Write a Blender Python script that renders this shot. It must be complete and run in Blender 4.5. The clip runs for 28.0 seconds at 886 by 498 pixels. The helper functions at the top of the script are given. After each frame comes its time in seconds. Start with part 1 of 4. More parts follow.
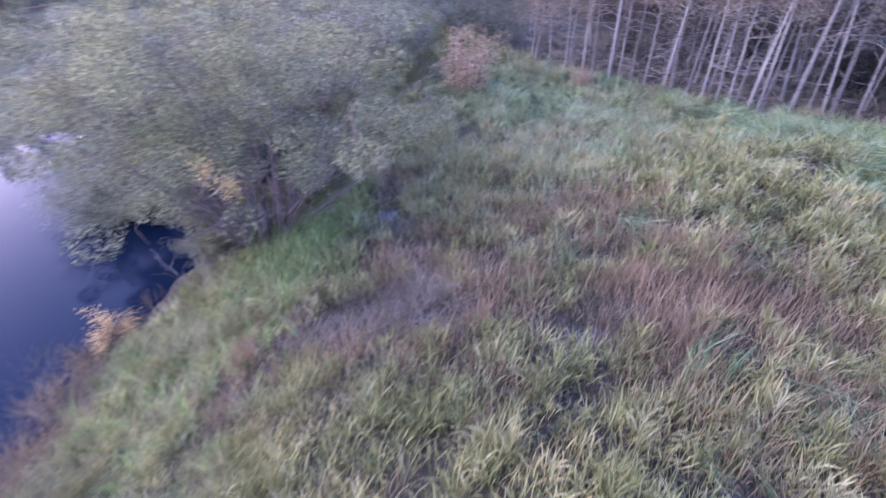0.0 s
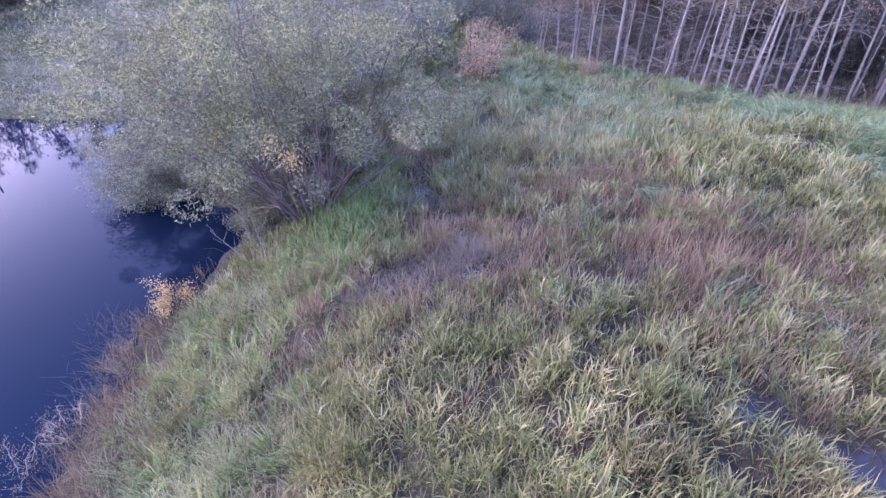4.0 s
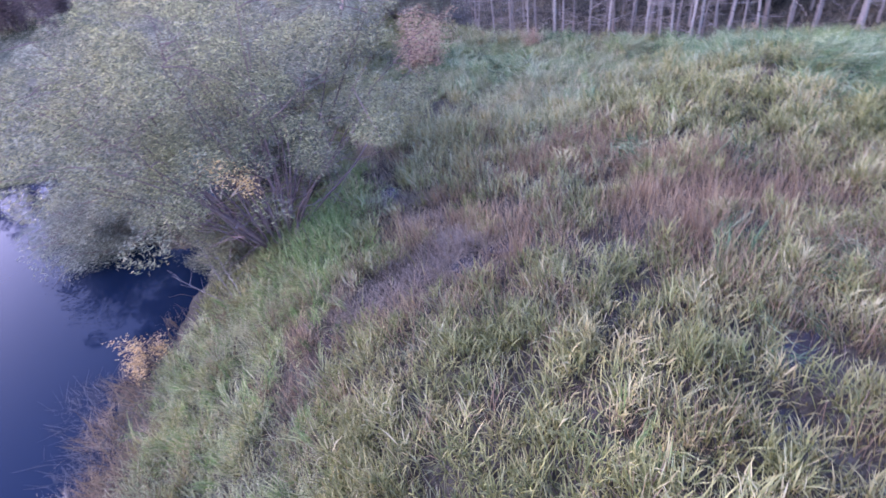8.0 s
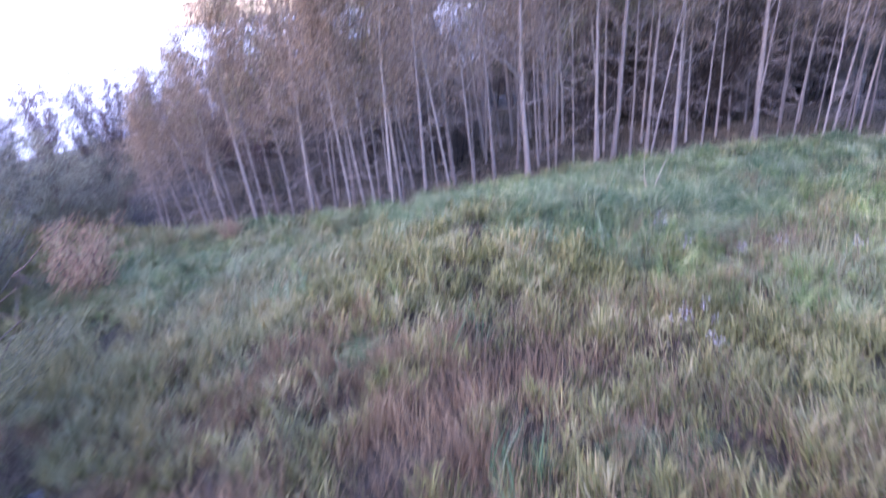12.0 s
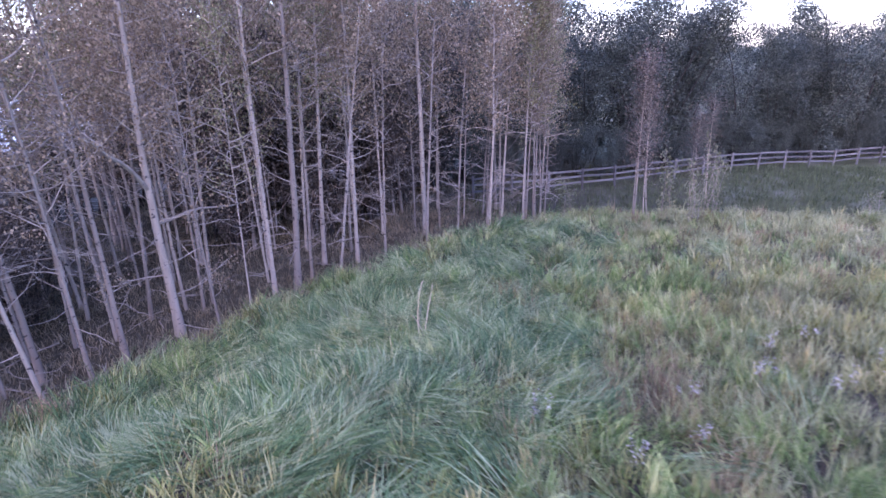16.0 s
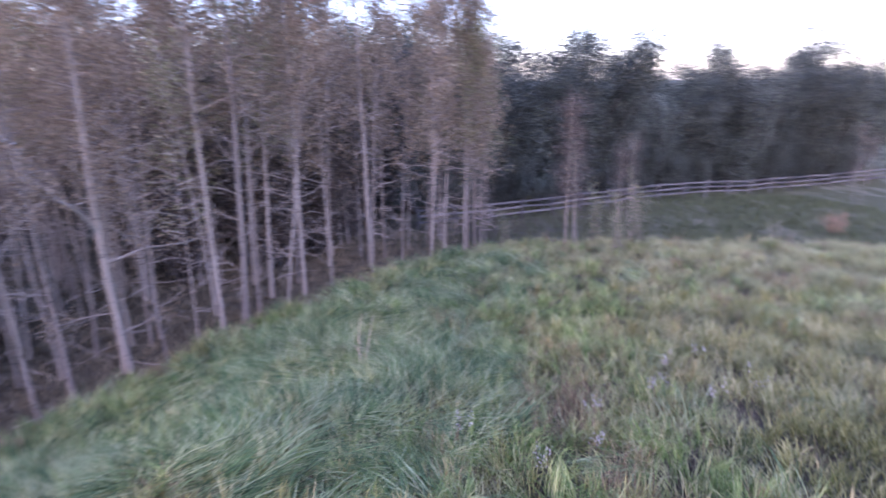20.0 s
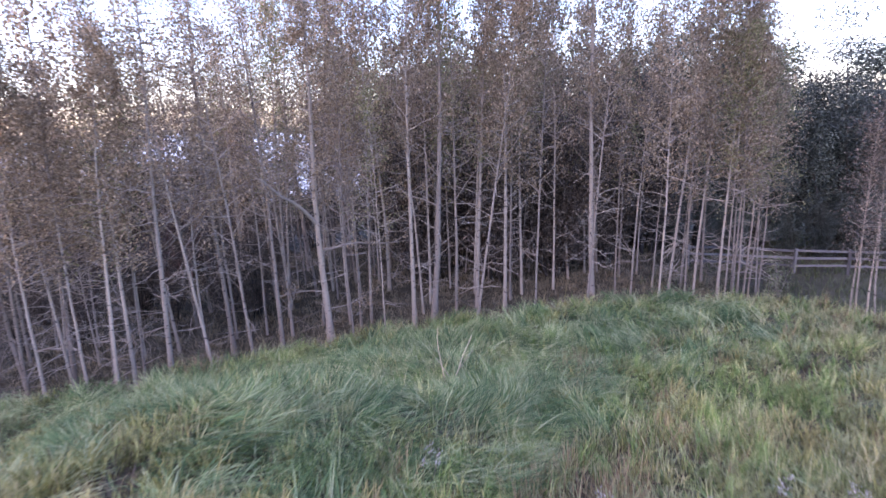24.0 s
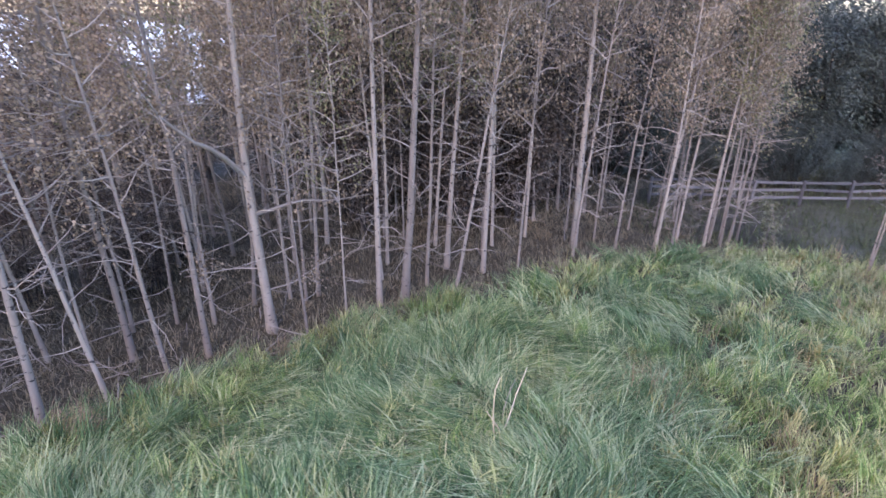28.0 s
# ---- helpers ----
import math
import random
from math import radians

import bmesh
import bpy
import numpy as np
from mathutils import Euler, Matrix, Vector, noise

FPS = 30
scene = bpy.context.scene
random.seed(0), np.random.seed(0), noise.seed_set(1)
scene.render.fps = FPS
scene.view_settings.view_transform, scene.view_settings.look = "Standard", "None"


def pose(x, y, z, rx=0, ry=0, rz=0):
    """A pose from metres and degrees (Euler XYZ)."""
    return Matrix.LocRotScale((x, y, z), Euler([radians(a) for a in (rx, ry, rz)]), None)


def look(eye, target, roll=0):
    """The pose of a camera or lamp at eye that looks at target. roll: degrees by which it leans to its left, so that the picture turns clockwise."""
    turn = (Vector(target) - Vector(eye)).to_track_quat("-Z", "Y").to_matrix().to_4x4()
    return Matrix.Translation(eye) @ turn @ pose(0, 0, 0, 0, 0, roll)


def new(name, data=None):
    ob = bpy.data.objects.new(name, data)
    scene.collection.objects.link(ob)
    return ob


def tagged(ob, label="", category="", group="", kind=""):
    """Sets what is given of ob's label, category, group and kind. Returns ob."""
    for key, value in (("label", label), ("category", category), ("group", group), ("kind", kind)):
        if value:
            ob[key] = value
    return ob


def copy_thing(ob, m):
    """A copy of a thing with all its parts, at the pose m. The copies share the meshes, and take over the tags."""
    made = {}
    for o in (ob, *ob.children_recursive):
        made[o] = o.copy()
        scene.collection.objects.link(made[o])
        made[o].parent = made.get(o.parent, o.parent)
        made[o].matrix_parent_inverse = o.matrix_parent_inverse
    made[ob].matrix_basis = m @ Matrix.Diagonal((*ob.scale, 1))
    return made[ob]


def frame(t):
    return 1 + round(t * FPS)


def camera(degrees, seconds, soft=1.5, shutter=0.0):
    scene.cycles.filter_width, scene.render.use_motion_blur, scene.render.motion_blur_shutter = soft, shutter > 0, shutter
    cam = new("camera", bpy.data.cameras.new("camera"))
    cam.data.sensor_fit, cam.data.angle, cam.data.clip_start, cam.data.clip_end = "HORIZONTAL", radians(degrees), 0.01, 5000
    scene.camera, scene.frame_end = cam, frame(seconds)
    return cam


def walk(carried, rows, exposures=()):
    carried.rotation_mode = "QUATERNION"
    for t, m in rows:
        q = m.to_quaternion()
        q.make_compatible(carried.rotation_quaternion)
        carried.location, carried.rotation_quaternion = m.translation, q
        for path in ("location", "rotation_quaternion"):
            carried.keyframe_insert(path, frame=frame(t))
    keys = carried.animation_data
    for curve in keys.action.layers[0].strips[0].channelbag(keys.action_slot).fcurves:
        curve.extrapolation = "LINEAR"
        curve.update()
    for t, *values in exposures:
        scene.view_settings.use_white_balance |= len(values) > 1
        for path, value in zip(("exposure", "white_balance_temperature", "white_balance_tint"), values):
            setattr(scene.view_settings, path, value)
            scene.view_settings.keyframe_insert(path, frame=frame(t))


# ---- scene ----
PATH = [
    (0.0, 0.037, -0.125, 6.120, 52.36, 0.67, 3.43),
    (0.5, -0.029, -0.845, 6.219, 52.42, 0.99, 6.82),
    (1.0, -0.165, -1.366, 6.269, 52.39, 0.98, 7.24),
    (1.5, -0.294, -1.720, 6.321, 52.23, 1.01, 7.42),
    (2.0, -0.406, -1.727, 6.360, 52.30, 1.14, 7.48),
    (2.5, -0.533, -1.571, 6.366, 52.32, 1.02, 4.99),
    (4.5, -0.892, -1.565, 6.395, 51.94, 0.88, 2.20),
    (5.0, -0.935, -1.722, 6.286, 51.85, 2.45, 2.13),
    (5.5, -0.974, -1.736, 6.250, 51.76, 3.45, 2.13),
    (6.0, -1.008, -1.590, 6.206, 51.73, 4.58, 2.06),
    (6.5, -1.037, -1.323, 6.157, 51.74, 5.40, 1.09),
    (7.0, -1.038, -1.118, 6.100, 51.41, 6.09, -3.84),
    (7.5, -1.106, -1.029, 6.062, 51.33, 6.69, -5.05),
    (8.0, -1.157, -1.024, 5.958, 51.19, 7.37, -6.82),
    (8.5, -1.190, -1.087, 5.860, 50.70, 7.72, -12.15),
    (9.0, -1.250, -1.185, 5.821, 50.01, 7.62, -20.03),
    (9.5, -1.318, -1.233, 5.809, 49.28, 7.31, -28.59),
    (10.0, -1.226, -1.060, 5.796, 49.35, 7.34, -30.65),
    (10.5, -0.862, -0.545, 5.713, 49.49, 7.20, -33.54),
    (11.0, -0.405, 0.156, 5.607, 49.79, 7.07, -34.81),
    (11.5, 0.076, 0.873, 5.480, 55.59, 7.08, -34.80),
    (12.0, 0.538, 1.598, 5.292, 64.15, 6.61, -35.70),
    (12.5, 1.061, 2.216, 4.990, 69.52, 5.78, -42.10),
    (13.0, 1.604, 2.960, 4.777, 68.00, 4.22, -60.90),
    (13.5, 1.972, 3.670, 4.615, 69.38, 3.58, -65.45),
    (15.5, 3.815, 7.548, 4.704, 69.49, 1.30, -76.81),
    (16.0, 4.242, 8.172, 4.541, 70.07, 1.26, -78.47),
    (16.5, 4.635, 8.774, 4.366, 70.79, 1.31, -78.72),
    (17.0, 4.795, 9.212, 4.248, 71.30, 1.23, -80.88),
    (17.5, 4.803, 9.603, 4.208, 71.66, 1.04, -84.63),
    (18.0, 4.696, 9.900, 4.224, 72.09, 1.27, -85.36),
    (18.5, 4.412, 9.620, 4.377, 72.37, 1.26, -85.80),
    (19.0, 4.067, 9.005, 4.577, 72.59, 0.87, -86.25),
    (19.5, 3.674, 8.236, 4.798, 72.75, 0.64, -86.51),
    (20.0, 3.327, 7.677, 5.087, 72.68, 0.57, -83.54),
    (20.5, 2.982, 6.956, 5.451, 72.91, 1.25, -67.08),
    (22.5, 3.378, 3.067, 4.873, 76.33, 2.22, -56.47),
    (23.0, 4.195, 2.874, 4.810, 76.42, 2.14, -48.12),
    (23.5, 4.935, 2.984, 4.757, 76.29, 2.16, -47.24),
    (24.0, 5.825, 3.382, 4.695, 76.30, 2.15, -47.02),
    (24.5, 6.501, 3.801, 4.619, 76.29, 2.03, -45.91),
    (25.0, 6.999, 4.331, 4.509, 76.15, 1.88, -46.34),
    (25.5, 7.422, 4.940, 4.501, 75.87, 1.65, -46.66),
    (26.0, 7.705, 5.629, 4.451, 75.64, 1.45, -47.22),
    (26.5, 7.885, 6.338, 4.439, 75.47, 1.06, -51.04),
    (27.0, 7.876, 6.995, 4.441, 75.37, 0.82, -55.84),
    (27.5, 7.850, 7.545, 4.674, 69.53, 0.28, -56.15),
    (28.0, 7.755, 8.078, 4.947, 66.25, -0.46, -58.32),
]
cam = camera(78.0, 28.0, soft=1.5, shutter=0.9)
walk(cam, [(t, pose(x, y, z, rx, ry, rz)) for t, x, y, z, rx, ry, rz in PATH], exposures=[(0.0, 2.55, 5790, 56), (8.0, 2.54, 5760, 56), (11.0, 2.55, 5720, 57), (12.5, 2.28, 5760, 54), (13.5, 2.12, 5660, 54), (18.0, 2.15, 5900, 54), (20.0, 2.03, 5960, 53), (23.0, 1.98, 6220, 46), (25.0, 2.07, 6460, 46), (27.0, 2.2, 6400, 44), (28.0, 2.33, 6560, 38)])

# ---- sky and light: dusk under thin cloud ----
world = bpy.data.worlds.new("sky")
scene.world = world
world.use_nodes = True
wn = world.node_tree
sky = wn.nodes.new("ShaderNodeTexSky")
sky.sky_type, sky.sun_disc = "NISHITA", False
sky.sun_elevation, sky.sun_rotation = radians(13), radians(304)
sky.air_density, sky.dust_density, sky.ozone_density = 1.0, 1.0, 3.0
wn.links.new(sky.outputs["Color"], wn.nodes["Background"].inputs["Color"])
wn.nodes["Background"].inputs["Strength"].default_value = 0.205
sun_lamp = bpy.data.lights.new("sun", "SUN")
sun_lamp.energy, sun_lamp.angle, sun_lamp.color = 0.5, radians(20), (1.0, 0.95, 0.92)
sun = new("sun", sun_lamp)
sun.matrix_world = look((-33, -18, 31), (0, 0, 0))


# ---- materials ----
class Nodes:
    """A short hand for building a node material."""

    def __init__(self, name, rough=0.8):
        self.mat = bpy.data.materials.new(name)
        self.mat.use_nodes = True
        self.tree = self.mat.node_tree
        self.bsdf = self.tree.nodes["Principled BSDF"]
        self.out = self.tree.nodes["Material Output"]
        self.bsdf.inputs["Roughness"].default_value = rough
        self.bsdf.inputs["Specular IOR Level"].default_value = 0.25

    def node(self, kind, **values):
        n = self.tree.nodes.new(kind)
        for key, value in values.items():
            n.inputs[key.replace("_", " ")].default_value = value
        return n

    def link(self, a, b):
        self.tree.links.new(a, b)

    def place(self, scale=(1, 1, 1)):
        c = self.tree.nodes.new("ShaderNodeTexCoord")
        m = self.tree.nodes.new("ShaderNodeMapping")
        m.inputs["Scale"].default_value = scale
        self.link(c.outputs["Object"], m.inputs["Vector"])
        return m.outputs["Vector"]

    def noise(self, scale, detail=4.0, stretch=(1, 1, 1), rough=0.6):
        n = self.node("ShaderNodeTexNoise", Scale=scale, Detail=detail, Roughness=rough)
        self.link(self.place(stretch), n.inputs["Vector"])
        return n.outputs["Fac"]

    def ramp(self, fac, stops):
        r = self.tree.nodes.new("ShaderNodeValToRGB")
        e = r.color_ramp.elements
        while len(e) < len(stops):
            e.new(0.5)
        for el, (p, c) in zip(e, stops):
            el.position, el.color = p, (*c, 1)
        self.link(fac, r.inputs["Fac"])
        return r.outputs["Color"]

    def mix(self, fac, a, b, blend="MIX"):
        m = self.tree.nodes.new("ShaderNodeMix")
        m.data_type, m.blend_type = "RGBA", blend
        for value, socket in ((fac, m.inputs[0]), (a, m.inputs[6]), (b, m.inputs[7])):
            if isinstance(value, (int, float)):
                socket.default_value = value
            elif isinstance(value, tuple):
                socket.default_value = (*value, 1)
            else:
                self.link(value, socket)
        return m.outputs[2]

    def island(self):
        return self.tree.nodes.new("ShaderNodeNewGeometry").outputs["Random Per Island"]

    def single(self):
        return self.tree.nodes.new("ShaderNodeObjectInfo").outputs["Random"]

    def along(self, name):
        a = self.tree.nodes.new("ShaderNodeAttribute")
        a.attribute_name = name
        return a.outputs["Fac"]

    def color(self, socket):
        self.link(socket, self.bsdf.inputs["Base Color"])

    def bump(self, fac, strength=0.4, distance=0.02):
        b = self.node("ShaderNodeBump", Strength=strength, Distance=distance)
        self.link(fac, b.inputs["Height"])
        self.link(b.outputs["Normal"], self.bsdf.inputs["Normal"])

    def thin(self, color, share=0.35):
        """Lets light through, as leaves do."""
        t = self.tree.nodes.new("ShaderNodeBsdfTranslucent")
        self.link(color, t.inputs["Color"])
        m = self.tree.nodes.new("ShaderNodeMixShader")
        m.inputs["Fac"].default_value = share
        self.link(self.bsdf.outputs["BSDF"], m.inputs[1])
        self.link(t.outputs["BSDF"], m.inputs[2])
        self.link(m.outputs["Shader"], self.out.inputs["Surface"])


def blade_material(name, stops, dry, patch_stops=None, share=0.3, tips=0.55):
    """Grass: every blade has its own tone, darker at the foot and going over to a paler tip, and patches differ over
    metres.
    """
    n = Nodes(name, 0.65)
    own = n.tree.nodes.new("ShaderNodeMath")
    own.operation = "MULTIPLY_ADD"
    n.link(n.island(), own.inputs[0])
    own.inputs[1].default_value = 0.58
    n.link(n.along("tone"), own.inputs[2])
    tone = n.ramp(own.outputs["Value"], stops)
    patch = n.ramp(n.noise(0.45, 3.0), patch_stops or [(0.35, (0.78, 0.8, 0.8)), (0.65, (1.15, 1.1, 1.0))])
    tone = n.mix(1.0, tone, patch, "MULTIPLY")
    # from the blade's own tone at the foot to the second tone at the tip
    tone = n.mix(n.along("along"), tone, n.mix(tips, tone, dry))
    n.color(tone)
    n.thin(tone, share)
    return n.mat


def leaf_material(name, stops, share=0.35, rough=0.6, patches=None):
    n = Nodes(name, rough)
    tone = n.ramp(n.island(), stops)
    if patches:
        tone = n.mix(1.0, tone, n.ramp(n.noise(0.55, 3.0), patches), "MULTIPLY")
    shade = n.ramp(n.single(), [(0.0, (0.85, 0.85, 0.85)), (1.0, (1.15, 1.12, 1.05))])
    tone = n.mix(1.0, tone, shade, "MULTIPLY")
    n.color(tone)
    n.thin(tone, share)
    return n.mat


def bark_material(name, pale, dark, mark, marks=0.62):
    n = Nodes(name, 0.85)
    grain = n.noise(9.0, 5.0, (1, 1, 0.25))
    tone = n.mix(grain, dark, pale)
    spots = n.ramp(n.noise(7.0, 3.0, (1, 1, 2.2)), [(marks, (0, 0, 0)), (marks + 0.06, (1, 1, 1))])
    tone = n.mix(spots, tone, mark)
    tone = n.mix(1.0, tone, n.ramp(n.single(), [(0.0, (0.58, 0.56, 0.56)), (0.6, (0.95, 0.93, 0.92)), (1.0, (1.22, 1.19, 1.15))]), "MULTIPLY")
    n.color(tone)
    n.bump(n.noise(30.0, 5.0, (1, 1, 0.4)), 0.5, 0.01)
    return n.mat


M = {}
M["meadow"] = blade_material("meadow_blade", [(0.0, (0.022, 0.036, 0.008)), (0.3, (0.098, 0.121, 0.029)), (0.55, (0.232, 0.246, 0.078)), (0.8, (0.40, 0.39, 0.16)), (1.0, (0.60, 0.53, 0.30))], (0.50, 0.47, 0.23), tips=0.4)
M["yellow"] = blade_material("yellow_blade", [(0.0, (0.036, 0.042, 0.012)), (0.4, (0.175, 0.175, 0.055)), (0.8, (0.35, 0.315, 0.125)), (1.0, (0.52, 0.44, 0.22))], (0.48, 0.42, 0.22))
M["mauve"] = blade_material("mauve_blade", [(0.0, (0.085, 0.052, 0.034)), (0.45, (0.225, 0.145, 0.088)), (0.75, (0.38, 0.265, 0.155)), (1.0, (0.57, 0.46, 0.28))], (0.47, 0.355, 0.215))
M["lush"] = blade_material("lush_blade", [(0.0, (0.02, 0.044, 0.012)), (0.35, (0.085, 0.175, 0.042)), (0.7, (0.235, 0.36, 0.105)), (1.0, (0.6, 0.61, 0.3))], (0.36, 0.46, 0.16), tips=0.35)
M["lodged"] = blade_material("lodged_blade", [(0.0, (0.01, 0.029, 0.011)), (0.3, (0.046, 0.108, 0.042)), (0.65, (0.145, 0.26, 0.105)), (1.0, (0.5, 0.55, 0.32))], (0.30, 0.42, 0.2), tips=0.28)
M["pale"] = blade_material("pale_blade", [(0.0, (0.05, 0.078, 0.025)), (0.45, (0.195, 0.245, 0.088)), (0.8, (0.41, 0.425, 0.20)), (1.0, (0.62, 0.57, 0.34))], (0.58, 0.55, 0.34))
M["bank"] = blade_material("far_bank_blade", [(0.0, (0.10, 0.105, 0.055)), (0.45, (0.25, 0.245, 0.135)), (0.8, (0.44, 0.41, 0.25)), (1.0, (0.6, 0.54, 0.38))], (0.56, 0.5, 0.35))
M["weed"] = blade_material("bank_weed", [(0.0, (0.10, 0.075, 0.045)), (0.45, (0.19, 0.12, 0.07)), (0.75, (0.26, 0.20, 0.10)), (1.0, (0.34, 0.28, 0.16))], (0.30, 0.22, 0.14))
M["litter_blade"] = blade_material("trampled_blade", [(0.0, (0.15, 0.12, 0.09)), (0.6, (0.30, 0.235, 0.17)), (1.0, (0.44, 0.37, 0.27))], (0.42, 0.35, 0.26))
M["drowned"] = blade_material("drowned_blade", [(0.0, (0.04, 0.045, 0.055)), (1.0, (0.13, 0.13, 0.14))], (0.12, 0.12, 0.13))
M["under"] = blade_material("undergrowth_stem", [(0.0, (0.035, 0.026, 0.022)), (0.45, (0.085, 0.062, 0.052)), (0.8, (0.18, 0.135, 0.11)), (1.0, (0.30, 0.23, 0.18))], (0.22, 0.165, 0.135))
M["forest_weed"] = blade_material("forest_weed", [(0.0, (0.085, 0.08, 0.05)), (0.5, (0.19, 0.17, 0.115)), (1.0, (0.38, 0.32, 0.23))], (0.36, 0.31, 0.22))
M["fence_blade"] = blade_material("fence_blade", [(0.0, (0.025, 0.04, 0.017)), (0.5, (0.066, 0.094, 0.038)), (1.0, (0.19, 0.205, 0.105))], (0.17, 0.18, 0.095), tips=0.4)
M["willow_leaf"] = leaf_material("willow_leaf", [(0.0, (0.075, 0.082, 0.05)), (0.5, (0.203, 0.211, 0.122)), (0.85, (0.345, 0.345, 0.2)), (1.0, (0.5, 0.46, 0.26))], patches=[(0.36, (0.75, 0.78, 0.95)), (0.5, (0.95, 0.95, 0.9)), (0.62, (1.1, 1.1, 0.97))])
M["willow_grey"] = leaf_material("willow_grey_leaf", [(0.0, (0.1, 0.115, 0.085)), (0.6, (0.255, 0.27, 0.205)), (1.0, (0.47, 0.47, 0.36))], 0.4, patches=[(0.36, (0.72, 0.75, 0.8)), (0.64, (1.2, 1.18, 1.05))])
M["aspen_leaf"] = leaf_material("aspen_leaf", [(0.0, (0.16, 0.125, 0.09)), (0.4, (0.28, 0.222, 0.155)), (0.75, (0.40, 0.32, 0.225)), (1.0, (0.52, 0.42, 0.31))], 0.5)
M["green_leaf"] = leaf_material("green_aspen_leaf", [(0.0, (0.13, 0.14, 0.075)), (0.6, (0.26, 0.265, 0.14)), (1.0, (0.44, 0.40, 0.24))], 0.5)
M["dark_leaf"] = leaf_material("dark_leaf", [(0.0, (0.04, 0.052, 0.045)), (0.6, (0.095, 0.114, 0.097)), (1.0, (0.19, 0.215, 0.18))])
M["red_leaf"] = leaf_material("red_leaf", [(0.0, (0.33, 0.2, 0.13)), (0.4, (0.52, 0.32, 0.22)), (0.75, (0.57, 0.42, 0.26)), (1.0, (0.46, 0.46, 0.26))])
# brown leaf tone with the wood interior's shade put in; young aspens share it
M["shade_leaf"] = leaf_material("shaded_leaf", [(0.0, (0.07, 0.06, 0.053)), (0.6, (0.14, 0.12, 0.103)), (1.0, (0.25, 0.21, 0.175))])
M["gold_leaf"] = leaf_material("gold_leaf", [(0.0, (0.56, 0.36, 0.13)), (1.0, (0.78, 0.58, 0.28))])
M["purple_leaf"] = leaf_material("bare_wood_leaf", [(0.0, (0.07, 0.05, 0.05)), (0.6, (0.15, 0.105, 0.10)), (1.0, (0.26, 0.19, 0.17))])
M["shrub_leaf"] = leaf_material("shrub_leaf", [(0.0, (0.12, 0.135, 0.08)), (1.0, (0.27, 0.27, 0.17))])
M["fluff"] = leaf_material("seed_fluff", [(0.0, (0.36, 0.34, 0.34)), (1.0, (0.66, 0.64, 0.63))], 0.4)
M["aspen_bark"] = bark_material("aspen_bark", (0.41, 0.362, 0.305), (0.205, 0.18, 0.153), (0.06, 0.055, 0.055), 0.60)
M["twig"] = bark_material("dead_branch_bark", (0.44, 0.395, 0.34), (0.235, 0.207, 0.178), (0.12, 0.1, 0.095), 0.66)
M["willow_bark"] = bark_material("willow_bark", (0.215, 0.155, 0.135), (0.12, 0.085, 0.077), (0.08, 0.065, 0.06))
M["dark_bark"] = bark_material("dark_tree_bark", (0.075, 0.068, 0.062), (0.045, 0.041, 0.038), (0.03, 0.028, 0.026))
M["stalk"] = bark_material("dry_stalk", (0.56, 0.49, 0.36), (0.40, 0.34, 0.24), (0.25, 0.2, 0.14), 0.72)
M["fence_wood"] = bark_material("weathered_fence_wood", (0.2, 0.192, 0.188), (0.115, 0.11, 0.107), (0.07, 0.065, 0.06), 0.66)

n = Nodes("soil", 0.95)
big, fine = n.noise(0.5, 4.0), n.noise(9.0, 6.0)
tone = n.mix(big, (0.042, 0.037, 0.025), (0.07, 0.062, 0.04))
tone = n.mix(n.ramp(fine, [(0.45, (0, 0, 0)), (0.65, (1, 1, 1))]), tone, (0.11, 0.10, 0.075))
turf = n.mix(n.noise(3.0, 5.0, (1.0, 0.3, 1.0)), (0.05, 0.058, 0.024), (0.125, 0.125, 0.058))
turf = n.mix(n.ramp(n.noise(0.35, 3.0, (0.5, 1.4, 1.0)), [(0.48, (0, 0, 0)), (0.66, (0.8, 0.8, 0.8))]), turf, n.mix(fine, (0.15, 0.14, 0.09), (0.27, 0.25, 0.18)))
tone = n.mix(n.along("turf"), tone, turf)
n.color(tone)
n.bump(fine, 0.8, 0.06)
M["soil"] = n.mat

n = Nodes("pond_water", 0.03)
n.bsdf.inputs["Base Color"].default_value = (0.005, 0.012, 0.028, 1)
n.bsdf.inputs["IOR"].default_value = 1.33
n.bsdf.inputs["Specular IOR Level"].default_value = 0.17
n.bsdf.inputs["Specular Tint"].default_value = (0.58, 0.84, 1.0, 1)
n.bump(n.noise(1.6, 3.0), 0.03, 0.05)
M["water"] = n.mat

# whitish tone with the bright low sky put into the colour
n = Nodes("low_sky_pale", 0.25)
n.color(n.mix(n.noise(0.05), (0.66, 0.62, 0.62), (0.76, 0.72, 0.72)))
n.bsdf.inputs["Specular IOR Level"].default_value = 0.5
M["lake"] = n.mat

n = Nodes("puddle_water", 0.08)
n.color(n.mix(n.noise(5.0), (0.03, 0.028, 0.03), (0.07, 0.06, 0.055)))
n.bsdf.inputs["Specular IOR Level"].default_value = 0.5
n.bump(n.noise(8.0), 0.05, 0.02)
M["puddle"] = n.mat


